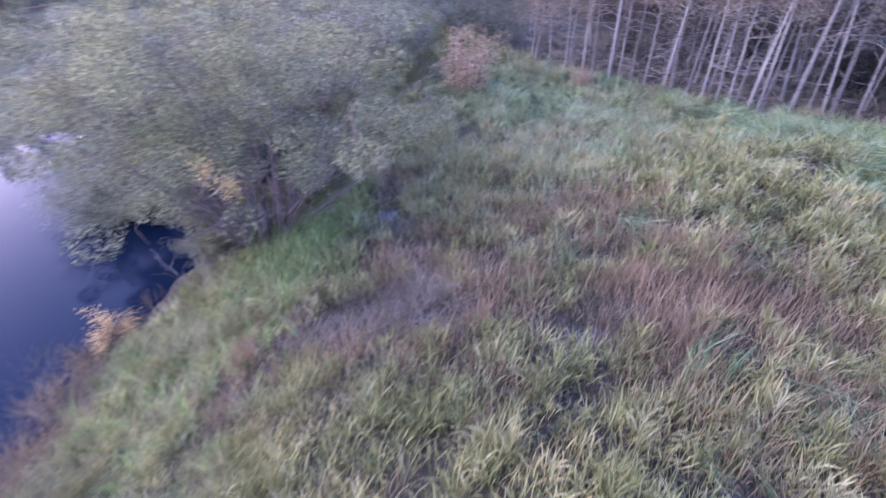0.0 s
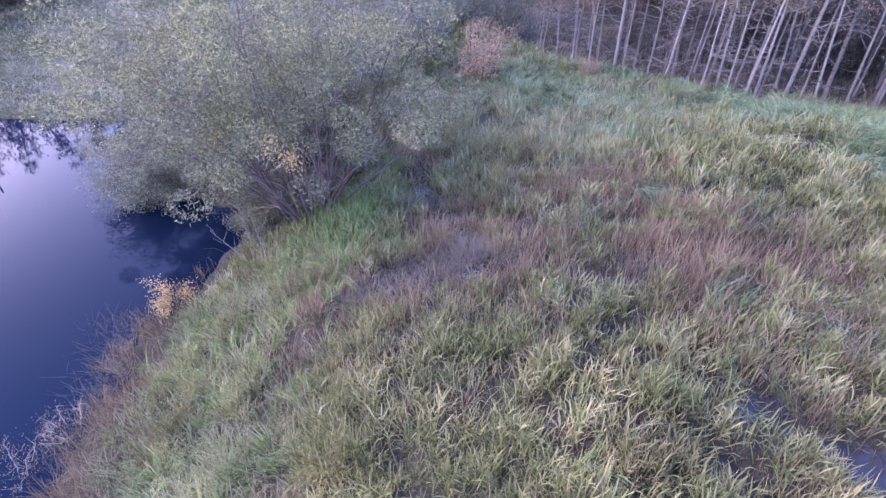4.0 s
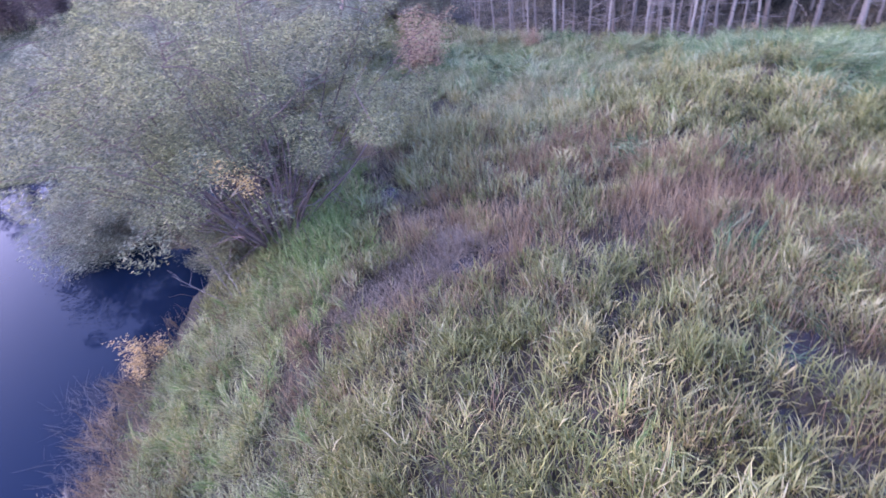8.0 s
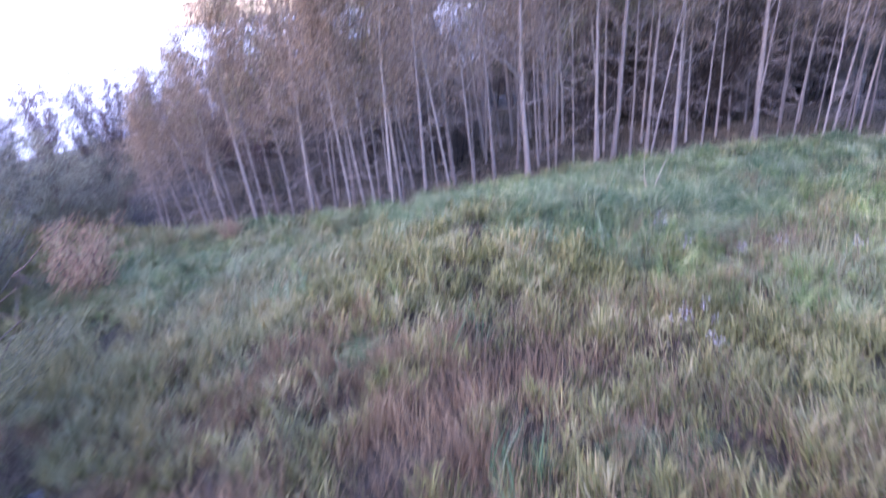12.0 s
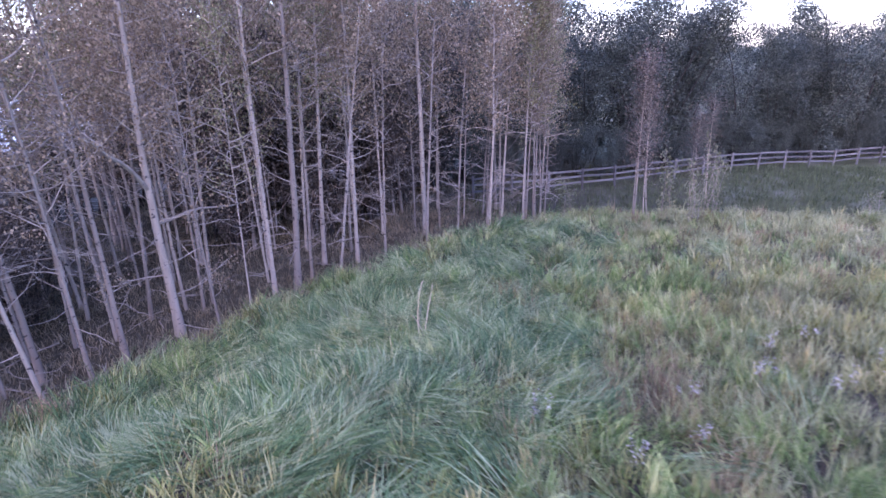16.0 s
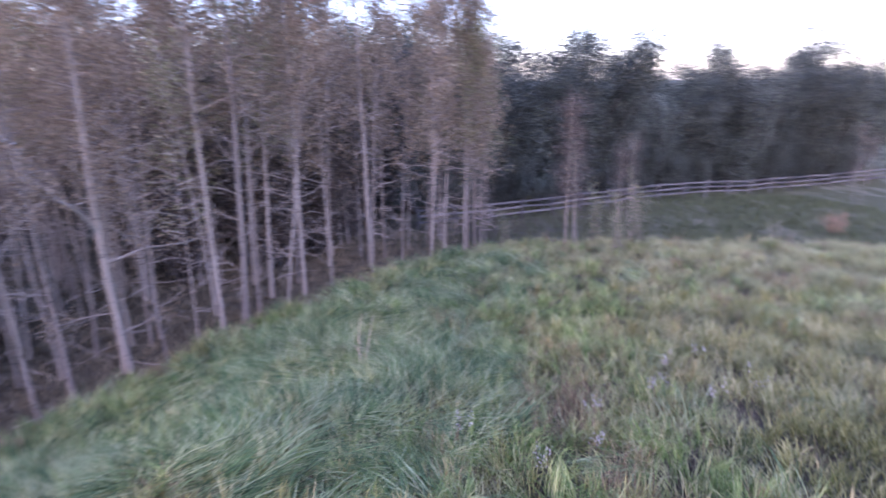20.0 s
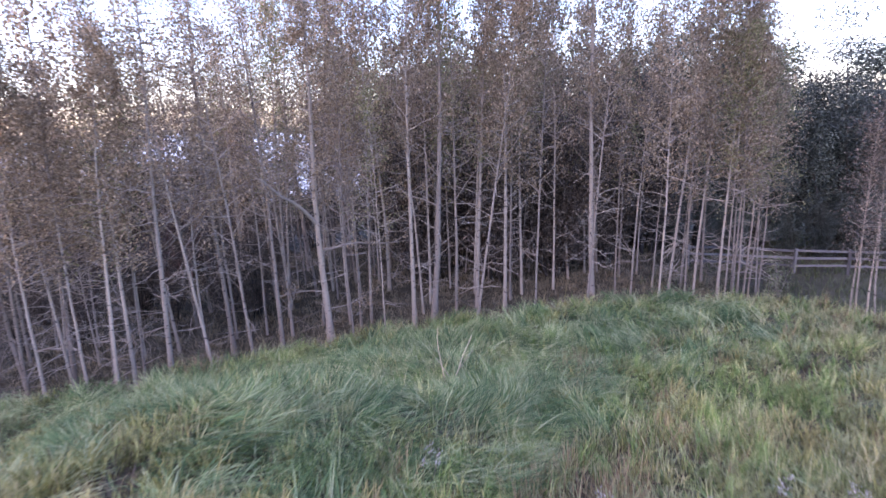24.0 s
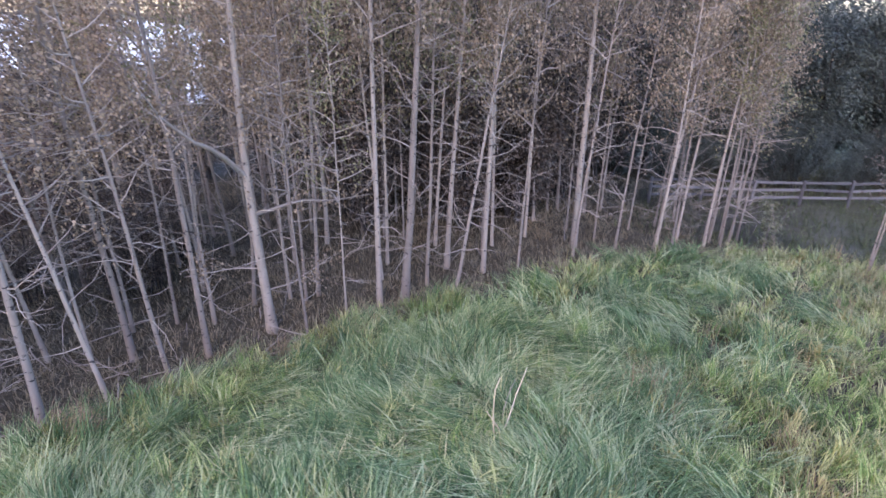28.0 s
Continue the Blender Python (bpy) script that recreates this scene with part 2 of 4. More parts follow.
# ---- building blocks ----
def raw_mesh(name, verts, quads=None, tris=None, along=None, smooth=False, tone=None, turf=None):
    """A mesh from arrays of corners and faces."""
    me = bpy.data.meshes.new(name)
    quads = np.zeros((0, 4), int) if quads is None else np.asarray(quads, int).reshape(-1, 4)
    tris = np.zeros((0, 3), int) if tris is None else np.asarray(tris, int).reshape(-1, 3)
    loops = np.concatenate([quads.ravel(), tris.ravel()]).astype(np.int32)
    starts = np.concatenate([np.arange(len(quads)) * 4, len(quads) * 4 + np.arange(len(tris)) * 3]).astype(np.int32)
    me.vertices.add(len(verts))
    me.vertices.foreach_set("co", np.asarray(verts, np.float32).ravel())
    me.loops.add(len(loops))
    me.loops.foreach_set("vertex_index", loops)
    me.polygons.add(len(starts))
    me.polygons.foreach_set("loop_start", starts)
    if smooth:
        me.polygons.foreach_set("use_smooth", np.ones(len(starts), bool))
    for title, values in (("along", along), ("tone", tone), ("turf", turf)):
        if values is not None:
            a = me.attributes.new(title, "FLOAT", "POINT")
            a.data.foreach_set("value", np.asarray(values, np.float32))
    me.update(calc_edges=True)
    return me


def part(name, mesh, material, parent=None, label=""):
    """Links a mesh (or bmesh) as one object, under a thing where one is given."""
    if isinstance(mesh, bmesh.types.BMesh):
        bm, mesh = mesh, bpy.data.meshes.new(name)
        bm.to_mesh(mesh)
        bm.free()
    mesh.materials.clear()
    mesh.materials.append(material)
    ob = new(name, mesh)
    ob.parent = parent
    return tagged(ob, label)


def smooth_step(a, b, v):
    t = np.clip((np.asarray(v, float) - a) / (b - a), 0, 1)
    return t * t * (3 - 2 * t)


def bell(x, y, cx, cy, rx, ry):
    return np.exp(-(((x - cx) / rx) ** 2) - ((y - cy) / ry) ** 2)


def wave(x, y, s, k=0.0):
    """A cheap smooth unevenness between -1 and 1."""
    return (np.sin(x * 1.7 / s + 1.3 * np.sin(y * 1.1 / s + k)) + np.sin(y * 1.9 / s + 1.7 * np.sin(x * 0.9 / s + 2 * k))) / 2


def inlet(y):
    """How far the pond's near end reaches into the bank."""
    return 1.4 * smooth_step(8.0, 3.0, y)


def wood_edge(x):
    """How far north the meadow reaches before the wood begins."""
    return np.interp(x, [-6, -1, 1, 3, 5, 7, 8.5, 10, 11.5, 13, 14.3, 17, 19, 22, 24, 25.5, 26.5, 28], [42, 32, 25.5, 22.6, 21.2, 19.4, 18.2, 17.6, 17.0, 16.2, 15.6, 14.6, 13.6, 11.9, 9.8, 8.2, 6.0, -30])


PUDDLES = [(3.75, 1.84, 0.5, 0.3), (4.3, 1.6, 0.3, 0.2), (2.2, 1.93, 0.35, 0.24), (2.88, 2.8, 0.37, 0.25), (3.03, 0.88, 0.35, 0.25), (1.68, 5.66, 0.35, 0.24), (1.5, 4.4, 0.27, 0.18), (-0.38, 6.42, 0.42, 0.25), (0.1, 6.75, 0.25, 0.15), (-2.1, 11.2, 0.29, 0.42), (-3.1, 5.85, 0.25, 0.18)]


def ground_height(x, y):
    """A broad rise with a hummock on it, a swale, and the bank of the pond."""
    x, y = np.asarray(x, float), np.asarray(y, float)
    z = -2.36 + 3.11 / (1 + ((x - 2.8) / 12.7) ** 2 + ((y - 0.4) / 8.9) ** 2)
    z = z + 1.2 * bell(x, y, 8.2, 11.5, 5.3, 3.5) - 0.4 * bell(x, y, -1.8, 10.0, 1.5, 3.0) - 0.5 * bell(x, y, -4.6, 12.6, 2.0, 2.5) + 1.0 * bell(x, y, -9.7, 14.4, 2.4, 1.5)
    shore = 1 / (1 + np.exp(np.clip((x + 0.15 * (y - 6) + 5.2 - inlet(y)) / 1.2, -50, 50)))
    z = z - (2.45 + 0.9 * smooth_step(7, 1, y) * smooth_step(-7.5, -9.5, x)) * shore * (1 - smooth_step(16.5, 20.0, y)) - 1.15 * shore * smooth_step(15, 19, y) * (1 - smooth_step(19.5, 31, y)) + 1.9 * shore * smooth_step(22, 38, y)
    z = z - 1.2 * shore * smooth_step(-9, -16, x) * (1 - smooth_step(16, 19, y))
    z = z - 0.5 * smooth_step(23, 33, x) * smooth_step(26, 16, y) - 1.1 * smooth_step(36.5, 54, x) - 0.45 * bell(x, y, 38.5, 5.0, 7.0, 8.0)
    z = z - 0.55 * smooth_step(-0.6, 2.2, y - wood_edge(x)) * smooth_step(42, 36, y)
    z = z - 16 * smooth_step(42, 130, y) - 5 * smooth_step(70, 200, np.hypot(x, y))
    for qx, qy, rx, ry in PUDDLES:
        z = z - 0.17 * bell(x, y, qx, qy, rx * 1.25, ry * 1.25)
    return z + 0.06 * wave(x, y, 0.9) + 0.05 * wave(x, y, 0.35, 1.0)


WATER = -3.35


def near_line(x, y, points):
    """The distance of places from a line of points."""
    best = np.full(np.shape(x), 1e9)
    for (ax, ay), (bx, by) in zip(points, points[1:]):
        dx, dy = bx - ax, by - ay
        t = np.clip(((x - ax) * dx + (y - ay) * dy) / (dx * dx + dy * dy), 0, 1)
        best = np.minimum(best, np.hypot(x - ax - t * dx, y - ay - t * dy))
    return best


TRAIL = [(-3.1, 6.0), (-2.0, 6.2), (-0.4, 6.5), (-1.2, 8.8), (-2.1, 11.2), (-2.4, 13.4)]
CREST = [(0.5, 20.0), (6, 17.6), (10, 14.8), (13.2, 12.2), (17, 11.5), (22, 9.2)]


def tubes(lines, sides=5):
    """One mesh of tapered tubes. lines: pairs of an array of centre points and one of radii."""
    verts, quads, tris, base = [], [], [], 0
    ring = np.arange(sides) * 2 * np.pi / sides
    for pts, rad in lines:
        pts, rad = np.asarray(pts, float), np.asarray(rad, float)
        tan = np.gradient(pts, axis=0)
        tan /= np.linalg.norm(tan, axis=1, keepdims=True) + 1e-9
        ref = np.where(np.abs(tan[:, 2:3]) > 0.8, [[1.0, 0, 0]], [[0, 0, 1.0]])
        u = np.cross(tan, ref)
        u /= np.linalg.norm(u, axis=1, keepdims=True) + 1e-9
        v = np.cross(tan, u)
        k = len(pts)
        w = pts[:, None] + rad[:, None, None] * (np.cos(ring)[None, :, None] * u[:, None] + np.sin(ring)[None, :, None] * v[:, None])
        verts.append(w.reshape(-1, 3))
        i, j = np.meshgrid(np.arange(k - 1), np.arange(sides), indexing="ij")
        a, b = base + i * sides + j, base + i * sides + (j + 1) % sides
        quads.append(np.stack([a, b, b + sides, a + sides], -1).reshape(-1, 4))
        last = base + (k - 1) * sides
        tris.append(np.stack([np.full(sides - 2, last), last + np.arange(1, sides - 1), last + np.arange(2, sides)], -1))
        base += k * sides
    return raw_mesh("tubes", np.concatenate(verts), np.concatenate(quads), np.concatenate(tris), smooth=True)


def leaves(rng, centres, length, width, droop=0.3):
    """One mesh of small pointed leaves at the centres, turned at random."""
    k = len(centres)
    az, el = rng.uniform(0, 2 * np.pi, k), rng.normal(-droop, 0.6, k)
    d = np.stack([np.cos(az) * np.cos(el), np.sin(az) * np.cos(el), np.sin(el)], -1)
    side = np.cross(d, rng.normal(size=(k, 3)))
    side /= np.linalg.norm(side, axis=1, keepdims=True) + 1e-9
    ln = (length * rng.uniform(0.6, 1.25, k))[:, None]
    wd = (width * rng.uniform(0.7, 1.2, k))[:, None]
    v = np.stack([centres - d * ln / 2, centres + side * wd / 2, centres + d * ln / 2, centres - side * wd / 2], 1)
    return raw_mesh("leaves", v.reshape(-1, 3), np.arange(k * 4).reshape(-1, 4))


def blades(rng, x, y, length, width, azimuth, first, last, sink=0.02, z=None, seg=3, tone=None):
    """One mesh of bent, tapered grass blades. first, last: degrees from upright at the foot and at the tip."""
    k = len(x)
    z = ground_height(x, y) if z is None else z
    tone = rng.uniform(0, 0.55, k) if tone is None else tone
    p = np.stack([x, y, z - sink], -1)
    spine = [p]
    for i in range(seg):
        a = np.radians(first + (last - first) * (i + 0.5) / seg)
        step = (length / seg)[:, None] * np.stack([np.sin(a) * np.cos(azimuth), np.sin(a) * np.sin(azimuth), np.cos(a)], -1)
        p = p + step
        spine.append(p)
    turn = azimuth + np.pi / 2 + rng.normal(0, 0.5, k)
    side = np.stack([np.cos(turn), np.sin(turn), rng.normal(0, 0.2, k)], -1) * (width / 2)[:, None]
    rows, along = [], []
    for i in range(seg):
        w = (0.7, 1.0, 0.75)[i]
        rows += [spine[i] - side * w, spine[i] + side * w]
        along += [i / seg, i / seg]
    v = np.stack(rows + [spine[seg]], 1)
    c = 2 * seg + 1
    o = np.arange(k)[:, None] * c
    quads = np.concatenate([o + [2 * i, 2 * i + 1, 2 * i + 3, 2 * i + 2] for i in range(seg - 1)])
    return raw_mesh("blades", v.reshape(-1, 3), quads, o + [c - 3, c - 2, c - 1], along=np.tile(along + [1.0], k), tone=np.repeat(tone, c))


def scatter(rng, x0, x1, y0, y1, density, tussock=7.0, spread=0.13):
    """Places in tussocks over a rectangle, and the way each leans out of its tussock."""
    k = int((x1 - x0) * (y1 - y0) * density)
    c = int((x1 - x0) * (y1 - y0) * tussock)
    cx, cy = rng.uniform(x0, x1, c), rng.uniform(y0, y1, c)
    pick = rng.integers(0, c, k)
    ox, oy = rng.normal(0, spread, k), rng.normal(0, spread, k)
    lone = rng.random(k) < 0.35
    x = np.where(lone, rng.uniform(x0, x1, k), cx[pick] + ox)
    y = np.where(lone, rng.uniform(y0, y1, k), cy[pick] + oy)
    az = np.where(lone, rng.uniform(0, 2 * np.pi, k), np.arctan2(oy, ox) + rng.normal(0, 0.6, k))
    return x, y, az


# ---- ground, pond, puddles ----
def axis(lo, hi, step, reach):
    core = list(np.arange(lo, hi + 1e-6, step))
    d, out_hi, out_lo = step, [], []
    p, q = hi, lo
    while p < reach:
        d *= 1.35
        p, q = p + d, q - d
        out_hi.append(p)
        out_lo.append(q)
    return np.array(out_lo[::-1] + core + out_hi)


gx, gy = axis(-14, 40, 0.25, 1800), axis(-6, 34, 0.25, 1800)
px, py = np.meshgrid(gx, gy)
far_turf = smooth_step(-3.5, -6.5, px) * smooth_step(17, 19, py)
near_turf = 0.6 * smooth_step(0.6, -1.2, py - wood_edge(px)) * smooth_step(13, 20, py) * smooth_step(-7, -4, px) + 0.55 * smooth_step(20, 26, px) * smooth_step(9, 4, py)
turf = np.clip(far_turf + near_turf + 0.7 * smooth_step(1, -2, py) * smooth_step(-7, -3, px) + 0.8 * smooth_step(45, 60, np.hypot(px, py)), 0, 1)
gi, gj = np.meshgrid(np.arange(len(gy) - 1), np.arange(len(gx) - 1), indexing="ij")
corner = gi * len(gx) + gj
ground = part("ground", raw_mesh("ground", np.stack([px, py, ground_height(px, py)], -1).reshape(-1, 3), np.stack([corner, corner + 1, corner + 1 + len(gx), corner + len(gx)], -1).reshape(-1, 4), smooth=True, turf=turf.ravel()), M["soil"])
tagged(ground, "rolling damp meadow soil with plant litter", "ground", kind="structure")

rim = [(-5.5, 21), (-5.2, 12), (-4.0, 2), (-4.0, -12), (-14, -26), (-50, -26), (-62, 0), (-50, 24), (-20, 24)]
bm = bmesh.new()
bm.faces.new([bm.verts.new((x, y, WATER)) for x, y in reversed(rim)])
water = part("water", bm, M["water"])
tagged(water, "still dark blue pond reflecting the evening sky", "pond", kind="structure")


# an added far sheet, giving the brightness of low sky behind the trees
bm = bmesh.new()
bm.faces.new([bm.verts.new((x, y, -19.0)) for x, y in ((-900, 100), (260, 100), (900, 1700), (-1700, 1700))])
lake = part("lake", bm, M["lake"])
tagged(lake, "added pale sheet far below, standing in for bright low sky", "lake", kind="structure")


def puddle(x, y, rx, ry, seed):
    r = np.random.default_rng(seed)
    a = np.arange(22) * 2 * np.pi / 22
    k = 1.35 + 0.22 * np.sin(2 * a + r.uniform(0, 6)) + 0.16 * np.sin(3 * a + r.uniform(0, 6))
    ex, ey = x + rx * k * np.cos(a), y + ry * k * np.sin(a)
    top = float(ground_height(x, y)) + 0.085
    bm = bmesh.new()
    low = [bm.verts.new((u, v, top - 0.18)) for u, v in zip(ex, ey)]
    high = [bm.verts.new((u, v, top)) for u, v in zip(ex, ey)]
    bm.faces.new(high)
    for i in range(22):
        bm.faces.new((low[i], low[(i + 1) % 22], high[(i + 1) % 22], high[i]))
    tagged(part("puddle", bm, M["puddle"]), "shallow muddy puddle among the marsh grass", "puddle", "puddles in the meadow", "structure")


for i, spot in enumerate(PUDDLES):
    puddle(*spot, i)


# ---- trees ----
def bent(rng, start, way, length, steps, wander=0.15, lift=0.0):
    """A crooked line from start along way."""
    p, d, out = np.array(start, float), np.array(way, float), []
    d /= np.linalg.norm(d)
    out.append(p)
    for _ in range(steps):
        d = d + rng.normal(0, wander, 3) + [0, 0, lift]
        d /= np.linalg.norm(d)
        p = p + d * length / steps
        out.append(p)
    return np.array(out)


def around(rng, line, k, spread):
    """Places scattered about a line."""
    t = rng.uniform(0.15, 1.0, k) * (len(line) - 1)
    i = np.minimum(t.astype(int), len(line) - 2)
    f = (t - i)[:, None]
    return line[i] * (1 - f) + line[i + 1] * f + rng.normal(0, spread, (k, 3))


def aspen(seed, height, radius, bare, leaf_count, leaf, label, limbs=(), split=True, reach=1.0, first=0.44):
    """A slender aspen: trunk, dead lower branches, limbs and a thin crown."""
    r = np.random.default_rng(seed)
    thing = new("aspen_tree")
    tagged(thing, label, "tree", "trees of the aspen wood")
    line = bent(r, (0, 0, -0.15), (r.normal(0, 0.03), r.normal(0, 0.03), 1), height, 12, 0.022, 0.01)
    s = np.linspace(0, 1, 13)
    rad = radius * (1 - 0.86 * s) + 0.35 * radius * np.exp(-s * 28)
    part("trunk", tubes([(line, rad)], 8), M["aspen_bark"], thing)
    leaf_count = int(leaf_count * (2.5 if split else 0.75))

    def on_trunk(h):
        i = np.clip(h / height, 0, 0.999) * 12
        j = int(i)
        return line[j] * (1 - (i - j)) + line[j + 1] * (i - j)

    dead, live, spots = [], [], []
    for _ in range(bare):
        h = r.uniform(0.9, height * 0.62)
        a = r.uniform(0, 2 * np.pi)
        ln = reach * r.uniform(0.5, 1.8) * (1.1 - 0.4 * h / height)
        b = bent(r, on_trunk(h), (np.cos(a), np.sin(a), r.uniform(-0.25, 0.45)), ln, 5, 0.24, r.uniform(-0.04, 0.08))
        one = [(b, np.linspace(0.012, 0.003, 6))]
        for _ in range(r.integers(1, 4)):
            q = b[r.integers(2, 5)]
            a2 = a + r.normal(0, 0.9)
            one.append((bent(r, q, (np.cos(a2), np.sin(a2), r.uniform(-0.3, 0.5)), ln * r.uniform(0.25, 0.5), 3, 0.2), np.linspace(0.0045, 0.002, 4)))
        if split:
            part("dead_branch", tubes(one, 4), M["twig"], thing)
        dead += one
    for h, a, up, ln, thick in limbs:
        b = bent(r, on_trunk(h), (np.cos(a), np.sin(a), up), ln, 8, 0.1, 0.02)
        part("limb", tubes([(b, np.linspace(thick, 0.006, 9))], 6), M["twig"], thing, "long crooked bare limb")
        spots.append(around(r, b[4:], 60, 0.18))
        for i in (3, 4, 5, 6):
            c = bent(r, b[i], (np.cos(a + r.normal(0, 1)), np.sin(a + r.normal(0, 1)), r.uniform(-0.3, 0.5)), ln * 0.3, 4, 0.2)
            live.append((c, np.linspace(0.009, 0.003, 5)))
            spots.append(around(r, c, 30, 0.12))
    count = 26
    for i in range(count):
        h = height * (first + (0.98 - first) * (i / count) ** 0.9)
        a = i * 2.4 + r.normal(0, 0.4)
        ln = (0.1 + 0.9 * reach) * (1.55 - 1.2 * (h / height - 0.38) / 0.62) * r.uniform(0.6, 1.1)
        b = bent(r, on_trunk(h), (np.cos(a), np.sin(a), r.uniform(0.1, 0.7) + 1.5 * (1 - reach)), ln, 5, 0.14, 0.04)
        live.append((b, np.linspace(0.004 + 0.012 * reach, 0.004, 6)))
        share = int(leaf_count / count * (0.5 + 0.9 * i / count))
        hub = b[r.integers(2, 6, 6)] + r.normal(0, 0.22, (6, 3))
        spots.append(hub[r.integers(0, 6, share)] + r.normal(0, 0.12, (share, 3)))
    if not split:
        tagged(part("dead_wood", tubes(dead, 4), M["twig"], thing), kind="stuff")
    tagged(part("crown_wood", tubes(live, 4), M["twig"], thing), kind="stuff")
    part("crown", leaves(r, np.concatenate(spots), *((0.072, 0.056) if split else (0.11, 0.085))), M[leaf], thing)
    return thing


def bushy_tree(seed, height, spread, stems, leaf_count, leaf, size, label, category, name, bark="willow_bark", low=0.12, lean=(0, 0), grouping="", bare_foot=False, twiggy=0.6, clump=0.0, share_of_ends=0.4, girth=1.0):
    """A tree or shrub of many stems from one foot, with a ragged crown of small leaves."""
    r = np.random.default_rng(seed)
    thing = new(name)
    tagged(thing, label, category, grouping)
    wood, ends = [], []
    bulk = grouping not in ("willows by the pond", "dark trees behind the fence")
    for i in range(stems):
        a = i * 2.4 + r.normal(0, 0.3)
        out = r.uniform(0.35 if bare_foot else 0.15, 1.1 if bare_foot else 1.0) * spread / height
        foot = (0.25 * np.cos(a), 0.25 * np.sin(a), -0.15)
        ln = height * r.uniform(0.75, 1.05)
        b = bent(r, foot, (np.cos(a) * out + lean[0], np.sin(a) * out + lean[1], 1.0), ln, 9, 0.09, 0.0)
        rad = girth * np.linspace(min(0.022 + 0.006 * height, 0.011 * height), min(0.008, 0.004 * height), 10)
        if bulk:
            wood.append((b, rad))
        else:
            part("stem", tubes([(b, rad)], 6), M[bark], thing)
        for j in range(2, 10):
            for _ in range(3):
                a2 = r.uniform(0, 2 * np.pi)
                c = bent(r, b[j], (np.cos(a2), np.sin(a2), r.uniform(-0.35, 0.7)), r.uniform(0.35, 1.0) * spread * 0.42, 5, 0.2, -0.03)
                if c[-1][2] > low * height:
                    if r.random() < twiggy:
                        wood.append((c, np.linspace(min(0.013, 0.005 * height), 0.0025, 6)))
                    ends.append(c)
    tagged(part("twig_mass", tubes(wood, 4), M[bark], thing), kind="stuff")
    weight = np.array([0.5 + r.random() for _ in ends])
    share = np.maximum(4, leaf_count * weight / weight.sum()).astype(int)
    spots = np.concatenate([around(r, e, k, 0.11 + 0.03 * spread / 3) for e, k in zip(ends, share)])
    if clump:
        hubs = np.concatenate([e[[2, 4, 5]] for e in ends])
        hubs = hubs[r.random(len(hubs)) < share_of_ends] * [1, 1, 1.03]
        ball = r.normal(size=(leaf_count, 3))
        ball *= (clump * r.uniform(0.3, 1, leaf_count) ** 0.5 / np.linalg.norm(ball, axis=1))[:, None]
        spots = hubs[r.integers(0, len(hubs), leaf_count)] + ball * [1, 1, 0.7]
    spots = spots[spots[:, 2] > low * height * 0.6]
    if bare_foot:
        spots = spots[(spots[:, 2] > 3.0 + 0.35 * np.sin(spots[:, 0] * 3)) | (spots[:, 0] < -1.9)]
    part("crown", leaves(r, spots, *size), M[leaf], thing)
    return thing


def stand(thing, x, y, turn=0.0, size=1.0, tall=1.0, tilt=(0, 0), copy=True):
    """Sets a thing, or a copy of it, on the ground."""
    m = pose(x, y, float(ground_height(x, y)), tilt[0], tilt[1], turn)
    ob = copy_thing(thing, m) if copy else thing
    ob.matrix_basis = m @ Matrix.Diagonal((size, size, size * tall, 1))
    return ob


rng = np.random.default_rng(11)
BROWN = "slender aspen with grey-white bark and thin brownish leaves"
GREEN = "slender aspen with grey bark and olive green leaves"
SPECS = [
    (1, 10.2, 0.078, 27, 2500, "aspen_leaf", BROWN, (), True, 1.0, 0.40),
    (2, 9.4, 0.056, 22, 2100, "aspen_leaf", BROWN, (), True, 1.0, 0.35),
    (3, 10.8, 0.11, 30, 2900, "aspen_leaf", BROWN, (), True, 1.0, 0.44),
    (4, 8.6, 0.043, 18, 1600, "aspen_leaf", BROWN, (), True, 1.0, 0.36),
    (5, 9.8, 0.058, 22, 2300, "green_leaf", GREEN, (), True, 1.0, 0.38),
    (6, 8.0, 0.036, 11, 1500, "green_leaf", GREEN, (), True, 1.0, 0.38),
    (7, 10.0, 0.05, 28, 2300, "aspen_leaf", BROWN, (), True, 1.0, 0.42),
    (8, 6.6, 0.03, 3, 520, "shade_leaf", "thin young aspen with few leaves standing in the open grass", (), True, 0.4, 0.3),
]
kinds = [aspen(*spec) for spec in SPECS]
back_kinds = [aspen(spec[0] + 60, *spec[1:7], split=False, first=spec[10]) for spec in SPECS[:7]]
thin_kinds = [aspen(spec[0] + 90, *spec[1:4], int(spec[4] * 0.42), *spec[5:]) for spec in SPECS[:7]]
# the wood's front row: x, y, kind, size
EDGE_EAST = [
    (18.1, 15.6, 2, 1.0), (17.75, 16.15, 0, 1.0), (20.75, 15.9, 0, 1.0), (20.95, 14.75, 0, 0.95), (24.4, 13.15, 2, 1.0), (22.3, 17.3, 1, 1.0),
    (21.8, 14.0, 3, 1.0), (22.3, 15.5, 1, 0.95), (26.1, 10.9, 1, 1.0), (26.5, 10.4, 3, 1.0), (24.5, 10.6, 3, 1.0), (27.4, 9.5, 1, 0.95),
    (27.5, 9.0, 3, 1.0), (28.2, 8.8, 3, 0.95), (28.0, 9.4, 5, 1.0), (28.6, 9.1, 3, 1.0), (28.9, 8.8, 5, 1.0), (29.5, 8.6, 3, 0.95),
]
